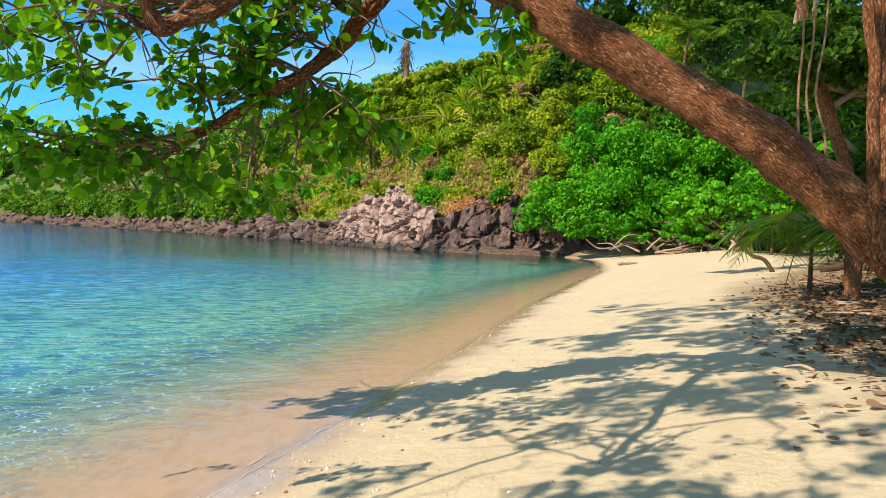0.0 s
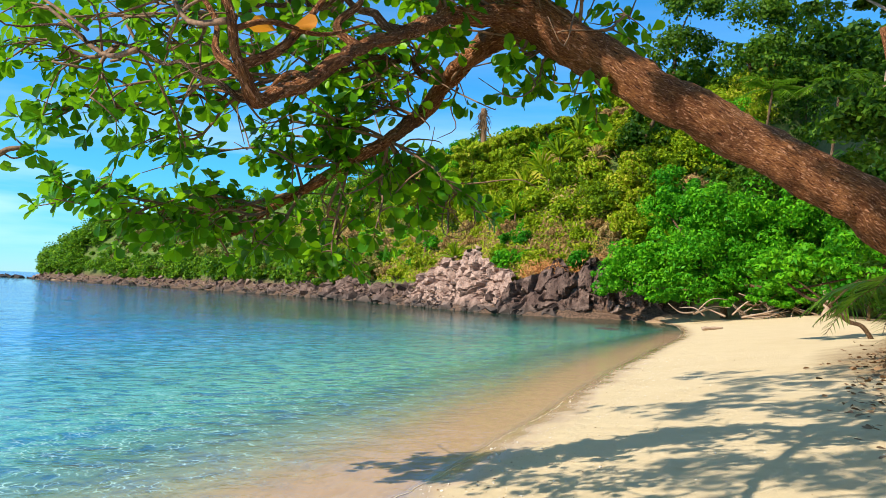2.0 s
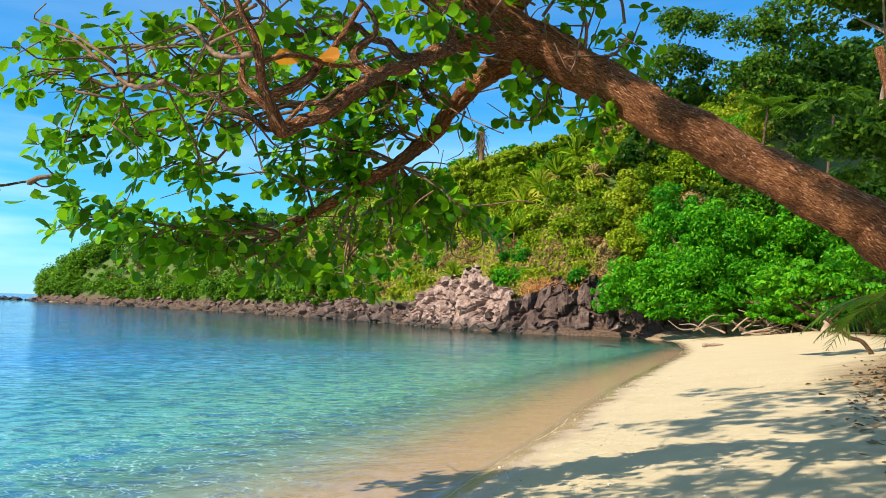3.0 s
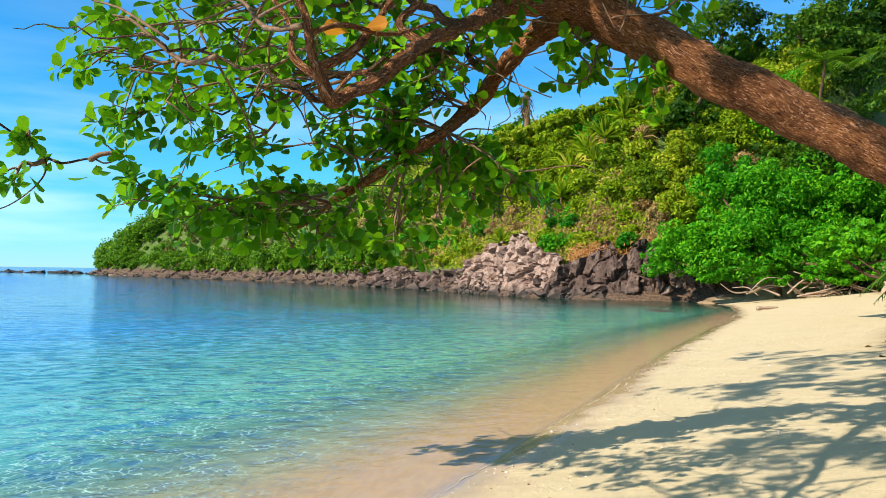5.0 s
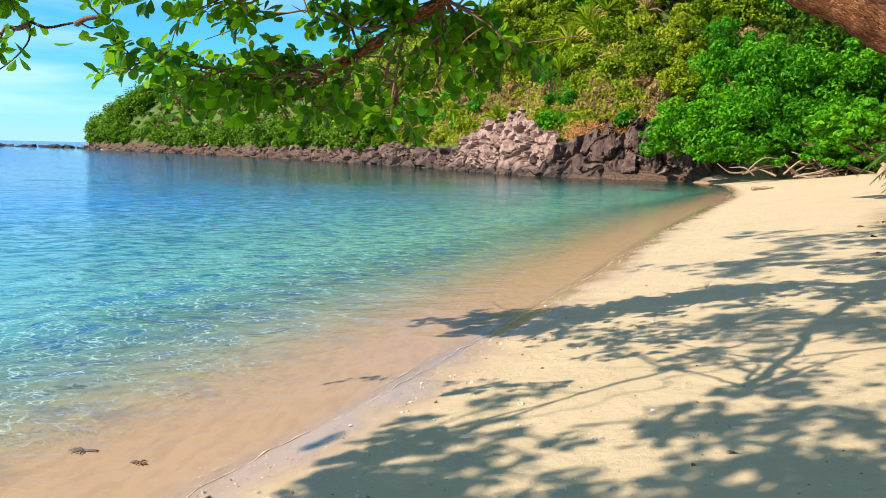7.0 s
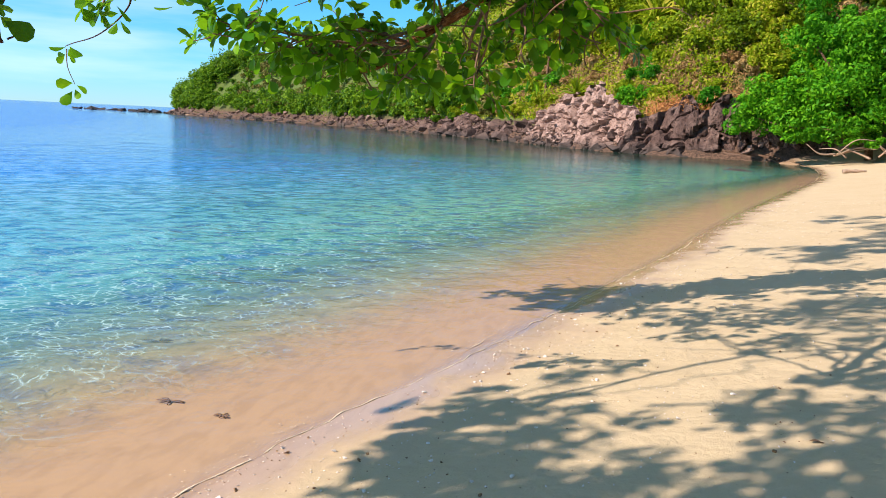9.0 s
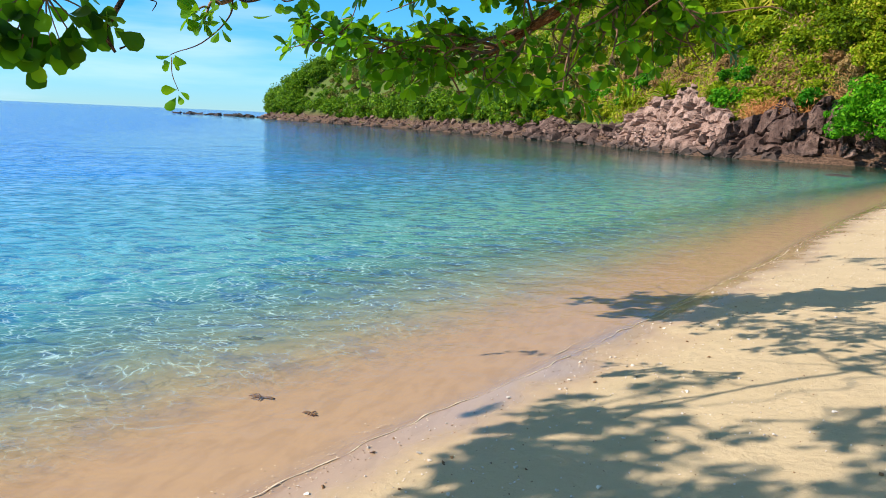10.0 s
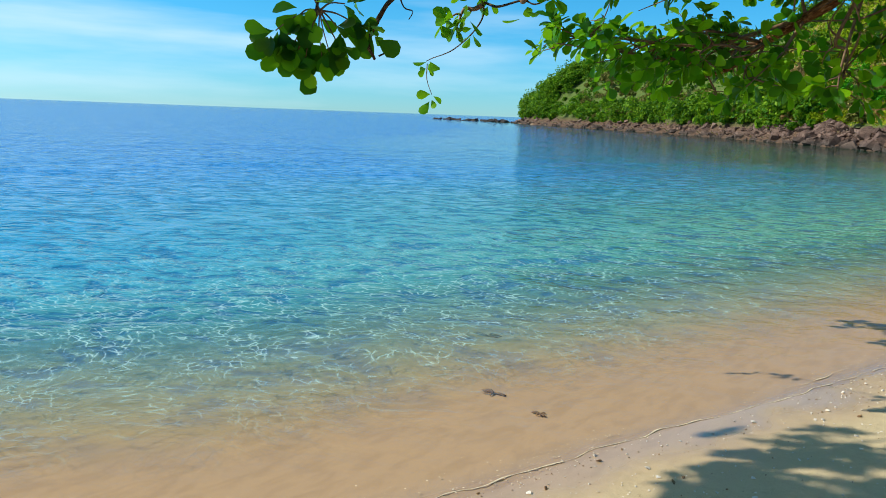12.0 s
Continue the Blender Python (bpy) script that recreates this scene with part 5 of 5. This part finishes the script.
    # unseen crown sprays added to shade the sand, gapped to light the long bough
    to_sun = unit(np.array((SUN_AZ[0] * math.cos(SUN_EL), SUN_AZ[1] * math.cos(SUN_EL), math.sin(SUN_EL))))
    sunlit = np.array(arm[2:10])

    def shades(q):
        w = np.asarray(q) - sunlit
        return np.min(np.linalg.norm(w - (w @ to_sun)[:, None] * to_sun, axis=1)) < 0.75

    rng = np.random.default_rng(77)
    for _ in range(12):
        o = np.array((rng.uniform(-1.2, 1.6), rng.uniform(6.6, 8.0), rng.uniform(4.6, 5.4)))
        e = o + (rng.uniform(-1.2, 1.2), rng.uniform(-1.2, 1.4), rng.uniform(0.3, 1.3))
        g.spray(o - off, e - off, 6, 0.5)
    for k in range(92):
        o = np.array((rng.uniform(-5.6, 0.3), rng.uniform(1.4, 7.2), rng.uniform(7.0, 7.8)) if k < 60 else (rng.uniform(-2.8, 1.6), rng.uniform(1.8, 6.2), rng.uniform(7.2, 7.9)))
        e = o + (rng.uniform(-1.3, 0.4), rng.uniform(-0.5, 0.5), rng.uniform(-0.2, 0.7))
        if not shades((o + e) / 2):
            g.spray(o - off, e - off, 6, 0.5, leaves=9, length=0.15)
    for _ in range(9):
        o = np.array((rng.uniform(-5.5, -4.4), rng.uniform(0.0, 1.3), rng.uniform(3.6, 4.1)))
        g.spray(o - off, o + (rng.uniform(-0.5, 0.5), rng.uniform(-0.3, 0.3), 0.2) - off, 5, 0.4, leaves=8, length=0.14)
    for _ in range(18):
        o = np.array((rng.uniform(-4.4, -2.2), rng.uniform(-0.7, 1.4), rng.uniform(4.4, 5.0)))
        g.spray(o - off, o + (rng.uniform(-0.7, 0.4), rng.uniform(-0.4, 0.4), 0.2) - off, 6, 0.5, leaves=8, length=0.14)
    for _ in range(6):
        o = np.array((rng.uniform(-3.5, -1.3), rng.uniform(1.8, 4.0), rng.uniform(4.7, 5.1)))
        g.spray(o - off, o + (rng.uniform(-0.7, 0.5), rng.uniform(-0.5, 0.5), 0.2) - off, 6, 0.5, leaves=8, length=0.14)
    for _ in range(10):
        o = np.array((rng.uniform(-5.6, -2.2), rng.uniform(-1.4, 1.8), rng.uniform(7.0, 7.8)))
        g.spray(o - off, o + (rng.uniform(-0.8, 0.4), rng.uniform(-0.4, 0.4), 0.3) - off, 6, 0.5, leaves=8, length=0.15)
    for _ in range(30):
        o = np.array((rng.uniform(-5.7, 0.1), rng.uniform(5.2, 9.4), rng.uniform(9.8, 10.6)))
        g.spray(o - off, o + (rng.uniform(-1.5, 0.5), rng.uniform(-0.5, 0.5), rng.uniform(-0.2, 0.5)) - off, 7, 0.6, leaves=9, length=0.17)
    for _ in range(40):
        o = np.array((rng.uniform(-5.7, -0.1), rng.uniform(-2.6, 1.1), rng.uniform(4.2, 5.0)))
        e = o + (rng.uniform(-1.2, 0.4), rng.uniform(-0.5, 0.5), rng.uniform(-0.2, 0.6))
        g.spray(o - off, e - off, 5, 0.5, leaves=9, length=0.15)
    for _ in range(62):
        o = np.array((rng.uniform(-0.8, 5.7), rng.uniform(1.9, 9.2), 0.0))
        o[2] = 6.6 + 0.44 * o[1] + rng.uniform(-0.2, 0.8)
        g.spray(o - off, o + (rng.uniform(-1.2, 0.6), rng.uniform(-0.6, 0.6), rng.uniform(-0.2, 0.6)) - off, 6, 0.5, leaves=9, length=0.15)
    # unseen boughs added to carry the shading sprays
    for w, pts in ((0.065, ((-0.17, 6.26, 4.32), (0.8, 6.2, 6.0), (2.0, 5.8, 7.9), (3.4, 5.4, 9.2))), (0.022, ((-0.6, 4.6, 4.6), (-2.6, 3.0, 4.7), (-4.4, 1.6, 4.7), (-5.2, 0.8, 4.2))),
                   (0.065, ((-0.6, 6.15, 4.6), (-0.8, 6.0, 5.8), (-1.0, 5.0, 6.8), (-0.6, 3.4, 7.5), (0.4, 2.2, 7.6))), (0.05, ((-0.8, 6.0, 5.8), (-2.2, 4.6, 7.0), (-3.8, 2.6, 7.5), (-4.4, 0.4, 7.4))),
                   (0.05, ((-1.0, 5.0, 6.8), (-1.6, 6.0, 8.6), (-2.6, 7.0, 9.9), (-4.0, 7.8, 10.2))), (0.026, ((-0.6, 6.15, 4.6), (-0.6, 4.6, 4.6), (-1.2, 3.2, 4.5), (-2.0, 1.0, 4.6), (-3.2, -1.0, 4.5))), (0.018, ((-1.2, 3.2, 4.5), (-2.2, 2.9, 4.6), (-3.30, 2.75, 4.35)))):
        tube("bough", rel(pts, 9, 0.22 if w > 0.02 else 0.02), [w, w * 0.62, w * 0.34, w * 0.12] if w > 0.02 else [w, w * 0.9], M_BARK, thing, 10, 0.3)
    tube_parts = mesh_object("twig_mass", g.twig_v, g.twig_f, M_STICK, thing, True)
    tagged(tube_parts, kind="stuff")
    allv = np.concatenate(g.leaves)
    dist = np.linalg.norm(allv[:, 0] + off - (-3.0, 4.2, 3.0), axis=1)
    order = np.argsort(dist)
    for i in order[:300]:
        mesh_object("leaf", allv[i], LEAF_FACES, M_LEAF, thing)
    tagged(quads_object("foliage", allv[order[300:]], 12, M_LEAF, thing, LEAF_FACES), kind="stuff")
    old = broad_leaves(np.array([(-1.15, 3.5, 3.12), (-1.08, 3.5, 3.14)]) - off, np.array([(-0.4, 0, 0.1), (0.6, 0, 0.1)]), np.array([(0, -1, 0.3), (0.2, -1, 0.3)]), np.array([0.14, 0.13]), rng)
    for v in old:
        mesh_object("withered_leaf", v, LEAF_FACES, M_LEAF_OLD, thing)
    return thing


overhanging_tree()


# ---- palms and the dead trunk on the ridge ----
def frond_arrays(root, way, length, rng, droop=0.5, leaflets=26, width=0.32):
    """A feather frond: an arching rib with narrow leaflets down both sides (4 corners each)."""
    root, way = np.array(root, float), unit(np.array(way, float))
    side = unit(np.cross(way, (0, 0, 1)))
    res = []
    for i in range(leaflets):
        t = (i + 1.5) / (leaflets + 1)
        p = root + way * length * t + np.array((0, 0, -droop * length * t * t))
        tan = unit(way + np.array((0, 0, -2 * droop * t)))
        for sgn in (-1, 1):
            ll = width * length * math.sin(math.pi * min(0.15 + 0.85 * t, 0.97)) ** 0.7
            d = unit(tan * 0.75 + side * sgn + np.array((0, 0, -0.35)) + rng.normal(0, 0.08, 3))
            w = unit(np.cross(d, (0.2, 0.1, 1))) * ll * 0.045
            res.append([p - w, p + w, p + d * ll + w * 0.2, p + d * ll - w * 0.2])
    rib = np.array([root + way * length * t + np.array((0, 0, -droop * length * t * t)) for t in np.linspace(0, 1, 7)])
    return np.array(res), rib


def palm(name, label, at, height, fronds, length, material, seed, lean=(0, 0), droop=0.5, up=0.5, category="palm", girth=0.17):
    rng = np.random.default_rng(seed)
    thing = tagged(empty(name, at), label, category)
    top = np.array((lean[0], lean[1], height))
    if height > 0.3:
        tube("trunk", smooth_path([(0, 0, -0.3), top * (0.3, 0.3, 0.55), top], 5), [girth, girth * 0.7, girth * 0.6], M_TWIG, thing, 8, 0.2)
    for k in range(fronds):
        a = k * 2.4 + rng.uniform(-0.3, 0.3)
        way = (math.cos(a), math.sin(a), up + rng.uniform(-0.5, 0.7))
        v, rib = frond_arrays(top, way, length * rng.uniform(0.75, 1.1), rng, droop)
        f = quads_object("frond", v, 4, material, thing)
        tube("rib", rib, [0.025, 0.015, 0.006], M_TWIG, f, 4)
    return thing


def spiky(at, size, seed, material, label):
    """A screw-pine head: long stiff blades from one crown."""
    rng = np.random.default_rng(seed)
    thing = tagged(empty("screw_pine", at), label, "plant", "screw pines on the ridge")
    tube("stem", smooth_path([(0, 0, -0.3), (0.1, 0, size * 0.3), (0.1, 0.1, size * 0.6)], 3), [0.10, 0.08], M_TWIG, thing, 6)
    blades = []
    for _ in range(46):
        d = unit(rng.normal(0, 0.7, 3) + (0, 0, 0.8))
        w = unit(np.cross(d, rng.normal(size=3))) * size * 0.035
        o = np.array((0.1, 0.1, size * 0.6))
        m, e = o + d * size * 0.6, o + d * size * 1.05 + np.array((0, 0, -0.28 * size))
        blades += [[o - w, o + w, m + w, m - w], [m - w, m + w, e + w * 0.1, e - w * 0.1]]
    tagged(quads_object("blade_mass", np.array(blades), 4, material, thing), kind="stuff")
    return thing


def ridge():
    rng = np.random.default_rng(4)
    x, y = -3.5, 85.9
    z = float(ground_height(x, y))
    stub = tagged(empty("dead_palm", (x, y, z)), "dead palm trunk with a ragged brown head", "dead tree")
    top = 22.5 - z
    tube("trunk", smooth_path([(0, 0, -0.3), (0.1, 0, top * 0.5), (0, 0, top)], 5), [0.36, 0.34, 0.3], M_DEAD, stub, 8, 0.3)
    rags = []
    for _ in range(210):
        o = np.array((rng.normal(0, 0.22), rng.normal(0, 0.22), top - rng.uniform(0, 2.2)))
        e = o + (rng.normal(0, 0.45), rng.normal(0, 0.45), rng.uniform(-1.9, 0.4))
        w = np.array((rng.uniform(0.03, 0.08), 0.03, 0))
        rags.append([o - w, o + w, e + w * 0.3, e - w * 0.3])
    tagged(quads_object("ragged_fronds", np.array(rags), 4, M_DEAD, stub), kind="stuff")
    for i, (x, y, s) in enumerate(((-0.6, 74, 2.6), (1.2, 75, 3.0), (2.8, 76, 2.8), (4.5, 75, 3.0), (-5.5, 74, 2.2), (6.5, 77, 3.0), (0.3, 72, 2.2), (3.4, 72.5, 2.4), (-1.8, 76, 2.6))):
        spiky((x, y, float(ground_height(x, y)) + 0.8), s, 40 + i, M_SHRUB, "yellow-green screw pine with long stiff blades")
    spiky((7.6, 71, float(ground_height(7.6, 71)) + 1.2), 1.6, 60, M_DRY, "withered brown screw pine on the slope")
    for x, y, h, seed in ((19.5, 62, 15.5, 3), (23.0, 58, 15.0, 4)):
        palm("coconut_palm", "tall coconut palm rising behind the grove", (x, y, float(ground_height(x, y))), h - float(ground_height(x, y)) + 3, 15, 3.6, M_FAR, seed, (0.8, -0.6))
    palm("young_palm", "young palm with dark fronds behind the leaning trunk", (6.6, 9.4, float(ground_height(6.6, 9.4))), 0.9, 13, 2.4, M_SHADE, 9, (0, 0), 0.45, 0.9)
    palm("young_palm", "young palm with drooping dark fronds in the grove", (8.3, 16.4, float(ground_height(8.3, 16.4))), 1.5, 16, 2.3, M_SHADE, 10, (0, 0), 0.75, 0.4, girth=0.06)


ridge()


# ---- at the back of the beach ----
def drift(name, label, at, limbs, material, category, lumps=0.4):
    thing = tagged(empty(name, at), label, category)
    for pts, radius in limbs:
        tube("limb", smooth_path(pts, 5), [radius, radius * 0.8, radius * 0.35], material, thing, 7, lumps)
    return thing


def back_of_beach():
    rng = np.random.default_rng(15)
    limbs = []
    for k in range(34):
        x = rng.uniform(-4.5, 5.5)
        a = rng.uniform(-0.9, 0.9) + (math.pi if k % 2 else 0)
        n = rng.uniform(1.0, 3.0)
        o = np.array((x, rng.uniform(-0.6, 0.8), rng.uniform(0.0, 0.3)))
        e = o + (math.cos(a) * n, math.sin(a) * 0.7, rng.uniform(0.2, 1.5))
        limbs.append(([o, (o + e) / 2 + rng.normal(0, 0.18, 3), e], rng.uniform(0.03, 0.085)))
    z = float(ground_height(16.6, 51.6))
    drift("driftwood_tangle", "tangle of bleached roots and branches under the bush", (16.6, 51.6, z), limbs, M_DRIFT, "driftwood")
    drift("bleached_stump", "pale broken stump at the back of the beach", (20.0, 50.0, float(ground_height(20, 50))), [([(0, 0, -0.2), (0.1, 0, 0.9), (-0.1, 0, 2.2)], 0.32), ([(0, 0, 0.0), (0.5, -0.3, 0.15), (1.2, -0.5, 0.1)], 0.15)], M_DRIFT, "stump")
    drift("beach_log", "short weathered log lying on the sand", (11.0, 42.3, float(ground_height(11.0, 42.3))), [([(-0.5, 0, 0.06), (0, 0.05, 0.1), (0.6, 0.0, 0.14)], 0.11)], M_DRIFT, "log")
    for x, y, n, r in ((13.2, 23.0, 3.2, 0.34), (14.6, 24.6, 4.5, 0.30), (12.2, 18.6, 3.5, 0.26)):
        z = float(ground_height(x, y))
        drift("old_trunk", "thick dark trunk with spreading roots in the shade", (x, y, z), [([(0, 0, -0.2), (-0.2, 0, n * 0.4), (0.1, 0.1, n)], r)] + [([(0, 0, 0.35), (math.cos(a) * 0.6, math.sin(a) * 0.6, 0.12), (math.cos(a) * 1.5, math.sin(a) * 1.5, -0.05)], 0.12) for a in (0.4, 2.2, 3.4, 4.6, 5.6)], M_TWIG, "trunk")
    for i, (x, y) in enumerate(((3.05, 6.25), (3.16, 6.3), (3.26, 6.3))):
        vine = tagged(empty("hanging_vine", (x, y, 2.35)), "thin brown vine climbing from the trunk", "vine", "vines at the trunk")
        tube("stem", smooth_path([(0, 0, 0), (-0.03 + 0.02 * i, 0.0, 0.4), (-0.05 - 0.02 * i, 0.0, 0.8), (-0.02, 0.02, 1.3), (-0.10 + 0.04 * i, 0, 1.9), (-0.12 + 0.05 * i, 0, 2.6)], 4), [0.013, 0.011, 0.008], M_VINE, vine, 6)
    # leaf litter and fallen sticks in the shade
    n = 5200
    u = rng.uniform(0, 1, n)
    x, y = 3.6 + u * 8.0 + rng.normal(0, 0.9, n), 6.8 + u * 13 + rng.normal(0, 1.2, n)
    keep = shore_distance(x, y) > 3.9 + rng.uniform(0, 2.3, n)
    x, y = x[keep], y[keep]
    base = np.column_stack([x, y, ground_height(x, y) + rng.uniform(0.012, 0.06, len(x))])
    way = np.column_stack([rng.normal(size=(len(x), 2)), rng.normal(0, 0.12, len(x))])
    face = rng.normal(0, 0.35, (len(x), 3)) + (0, 0, 1)
    tagged(quads_object("leaf_litter", broad_leaves(base, way, face, rng.uniform(0.08, 0.16, len(x)), rng), 12, M_DEAD, None, LEAF_FACES), "brown dead leaves lying on shaded sand", "leaf litter", kind="stuff")
    for _ in range(34):
        u = rng.uniform()
        x, y = 4.4 + u * 7.0 + rng.normal(0, 0.7), 7.6 + u * 11 + rng.normal(0, 0.9)
        a, m = rng.uniform(0, 6.28), rng.uniform(0.3, 1.1)
        drift("fallen_stick", "dry fallen stick among dead leaves", (x, y, float(ground_height(x, y))), [([(-m / 2 * math.cos(a), -m / 2 * math.sin(a), 0.03), (0.03, 0.04, 0.06), (m / 2 * math.cos(a), m / 2 * math.sin(a), 0.03)], rng.uniform(0.012, 0.03))], M_DRIFT, "stick")


back_of_beach()


# ---- small things on the sand and at the water's edge ----
def sand_clutter():
    rng = np.random.default_rng(52)
    n = 15000
    y = 1.2 + 22 * rng.uniform(0, 1, n) ** 1.4
    x = np.interp(y, [p[1] for p in BEACH[5:]], [p[0] for p in BEACH[5:]]) - 0.2 + rng.exponential(1.5, n)
    d = shore_distance(x, y)
    keep = (d > 0.06) & (d < 6) & (wobble(x, y, 0.9, 5.0) > rng.uniform(-0.9, 0.7, n))
    x, y = x[keep], y[keep]
    for name, label, mat, part, size in (("coral_rubble", "bits of pale coral and shell strewn on the sand", M_SHELL, slice(0, None, 2), (0.005, 0.020)), ("dark_specks", "dark twig and seed bits strewn on the sand", M_DEAD, slice(1, None, 3), (0.004, 0.018))):
        xs, ys = x[part], y[part]
        verts, faces = [], []
        for px, py, pz in zip(xs, ys, ground_height(xs, ys)):
            v, f = ROCK_SHAPES[rng.integers(len(ROCK_SHAPES))]
            s = rng.uniform(*size) * (1 + (rng.uniform() < 0.08) * 1.3)
            faces += [[len(verts) + i for i in q] for q in f]
            verts += ((v * (s, s, s * 0.7)) @ np.array(turned(rng).to_matrix()).T + (px, py, pz + s * 0.15)).tolist()
        tagged(mesh_object(name, verts, faces, mat), label, "beach debris", kind="stuff")
    # weed and a stone in the shallows
    for x, y, s in ((-2.55, 3.98, 0.06), (-3.02, 4.13, 0.10), (-4.1, 5.6, 0.16)):
        z = max(float(ground_height(x, y)), -0.35)
        weed = tagged(empty("seaweed_tuft", (x, y, z)), "dark brown seaweed tuft washed in at the edge", "seaweed", "weed at the water's edge")
        for k in range(7):
            a = rng.uniform(0, 6.28)
            tube("frond", smooth_path([(0, 0, 0.01), (math.cos(a) * s * 0.5, math.sin(a) * s * 0.4, 0.015), (math.cos(a) * s, math.sin(a) * s * 0.6, 0.008)], 3), [0.005, 0.007, 0.003], M_DEAD, weed, 5, 0.8)
    for x, y, a in ((0.85, 4.0, 0.4), (2.6, 5.2, 1.0)):
        v = broad_leaves(np.array([(0, 0, 0.015)]), np.array([(math.cos(a), math.sin(a), 0.05)]), np.array([(0.1, 0.2, 1.0)]), np.array([0.085]), rng)[0]
        leaf = mesh_object("dead_leaf", v, LEAF_FACES, M_DEAD)
        leaf.location = (x, y, float(ground_height(x, y)))
        tagged(leaf, "single brown dead leaf lying on the sand", "leaf")
    # stranded foam along the waterline
    verts, faces = [], []
    pts = smooth_path(BEACH[4:15], 60)
    for p in pts:
        for _ in range(2):
            x, y = p[0] + rng.normal(0, 0.11), p[1] + rng.uniform(-0.06, 0.06)
            if float(wobble(x, y, 1.4, 8.0)) < -0.35:
                continue
            v, f = ROCK_SHAPES[rng.integers(len(ROCK_SHAPES))]
            s = rng.uniform(0.003, 0.009)
            faces += [[len(verts) + i for i in q] for q in f]
            verts += (v * (s * 1.8, s * 1.8, s * 0.6) + (x, y, 0.006)).tolist()
    near = smooth_path(BEACH[6:14], 90)
    near = near[(near[:, 1] > 2.0) & (near[:, 1] < 15.0)]
    for low, high, thick, shift, seed in ((2.3, 6.6, 0.0048, 0.0, 2.0), (6.4, 9.4, 0.005, 0.03, 3.0), (9.2, 14.6, 0.008, 0.0, 4.0), (5.6, 6.5, 0.006, -0.10, 6.0)):
        q = near[(near[:, 1] > low) & (near[:, 1] < high)]
        x = q[:, 0] + shift + 0.03 * wobble(q[:, 0], q[:, 1], 0.2, seed) + 0.05 * wobble(q[:, 0], q[:, 1], 0.9, seed + 3)
        run = np.column_stack([x, q[:, 1], np.maximum(ground_height(x, q[:, 1]), 0.0) + 0.002])
        girth = thick * np.clip(0.7 + 0.9 * wobble(q[:, 0], q[:, 1], 0.11, seed), 0.1, 1.6) * np.clip(np.minimum(q[:, 1] - low, high - q[:, 1]) / 0.4, 0.1, 1)
        v, f = tube_arrays(run, girth, 6)
        faces += [[len(verts) + i for i in p] for p in f]
        flat = np.repeat(run[:, 2], 6)
        verts += [(p[0], p[1], h + (p[2] - h) * 0.35) for p, h in zip(v, flat)]
    tagged(mesh_object("foam_edge", verts, faces, M_FOAM), "thin line of sandy foam along the waterline", "foam", kind="stuff")


sand_clutter()
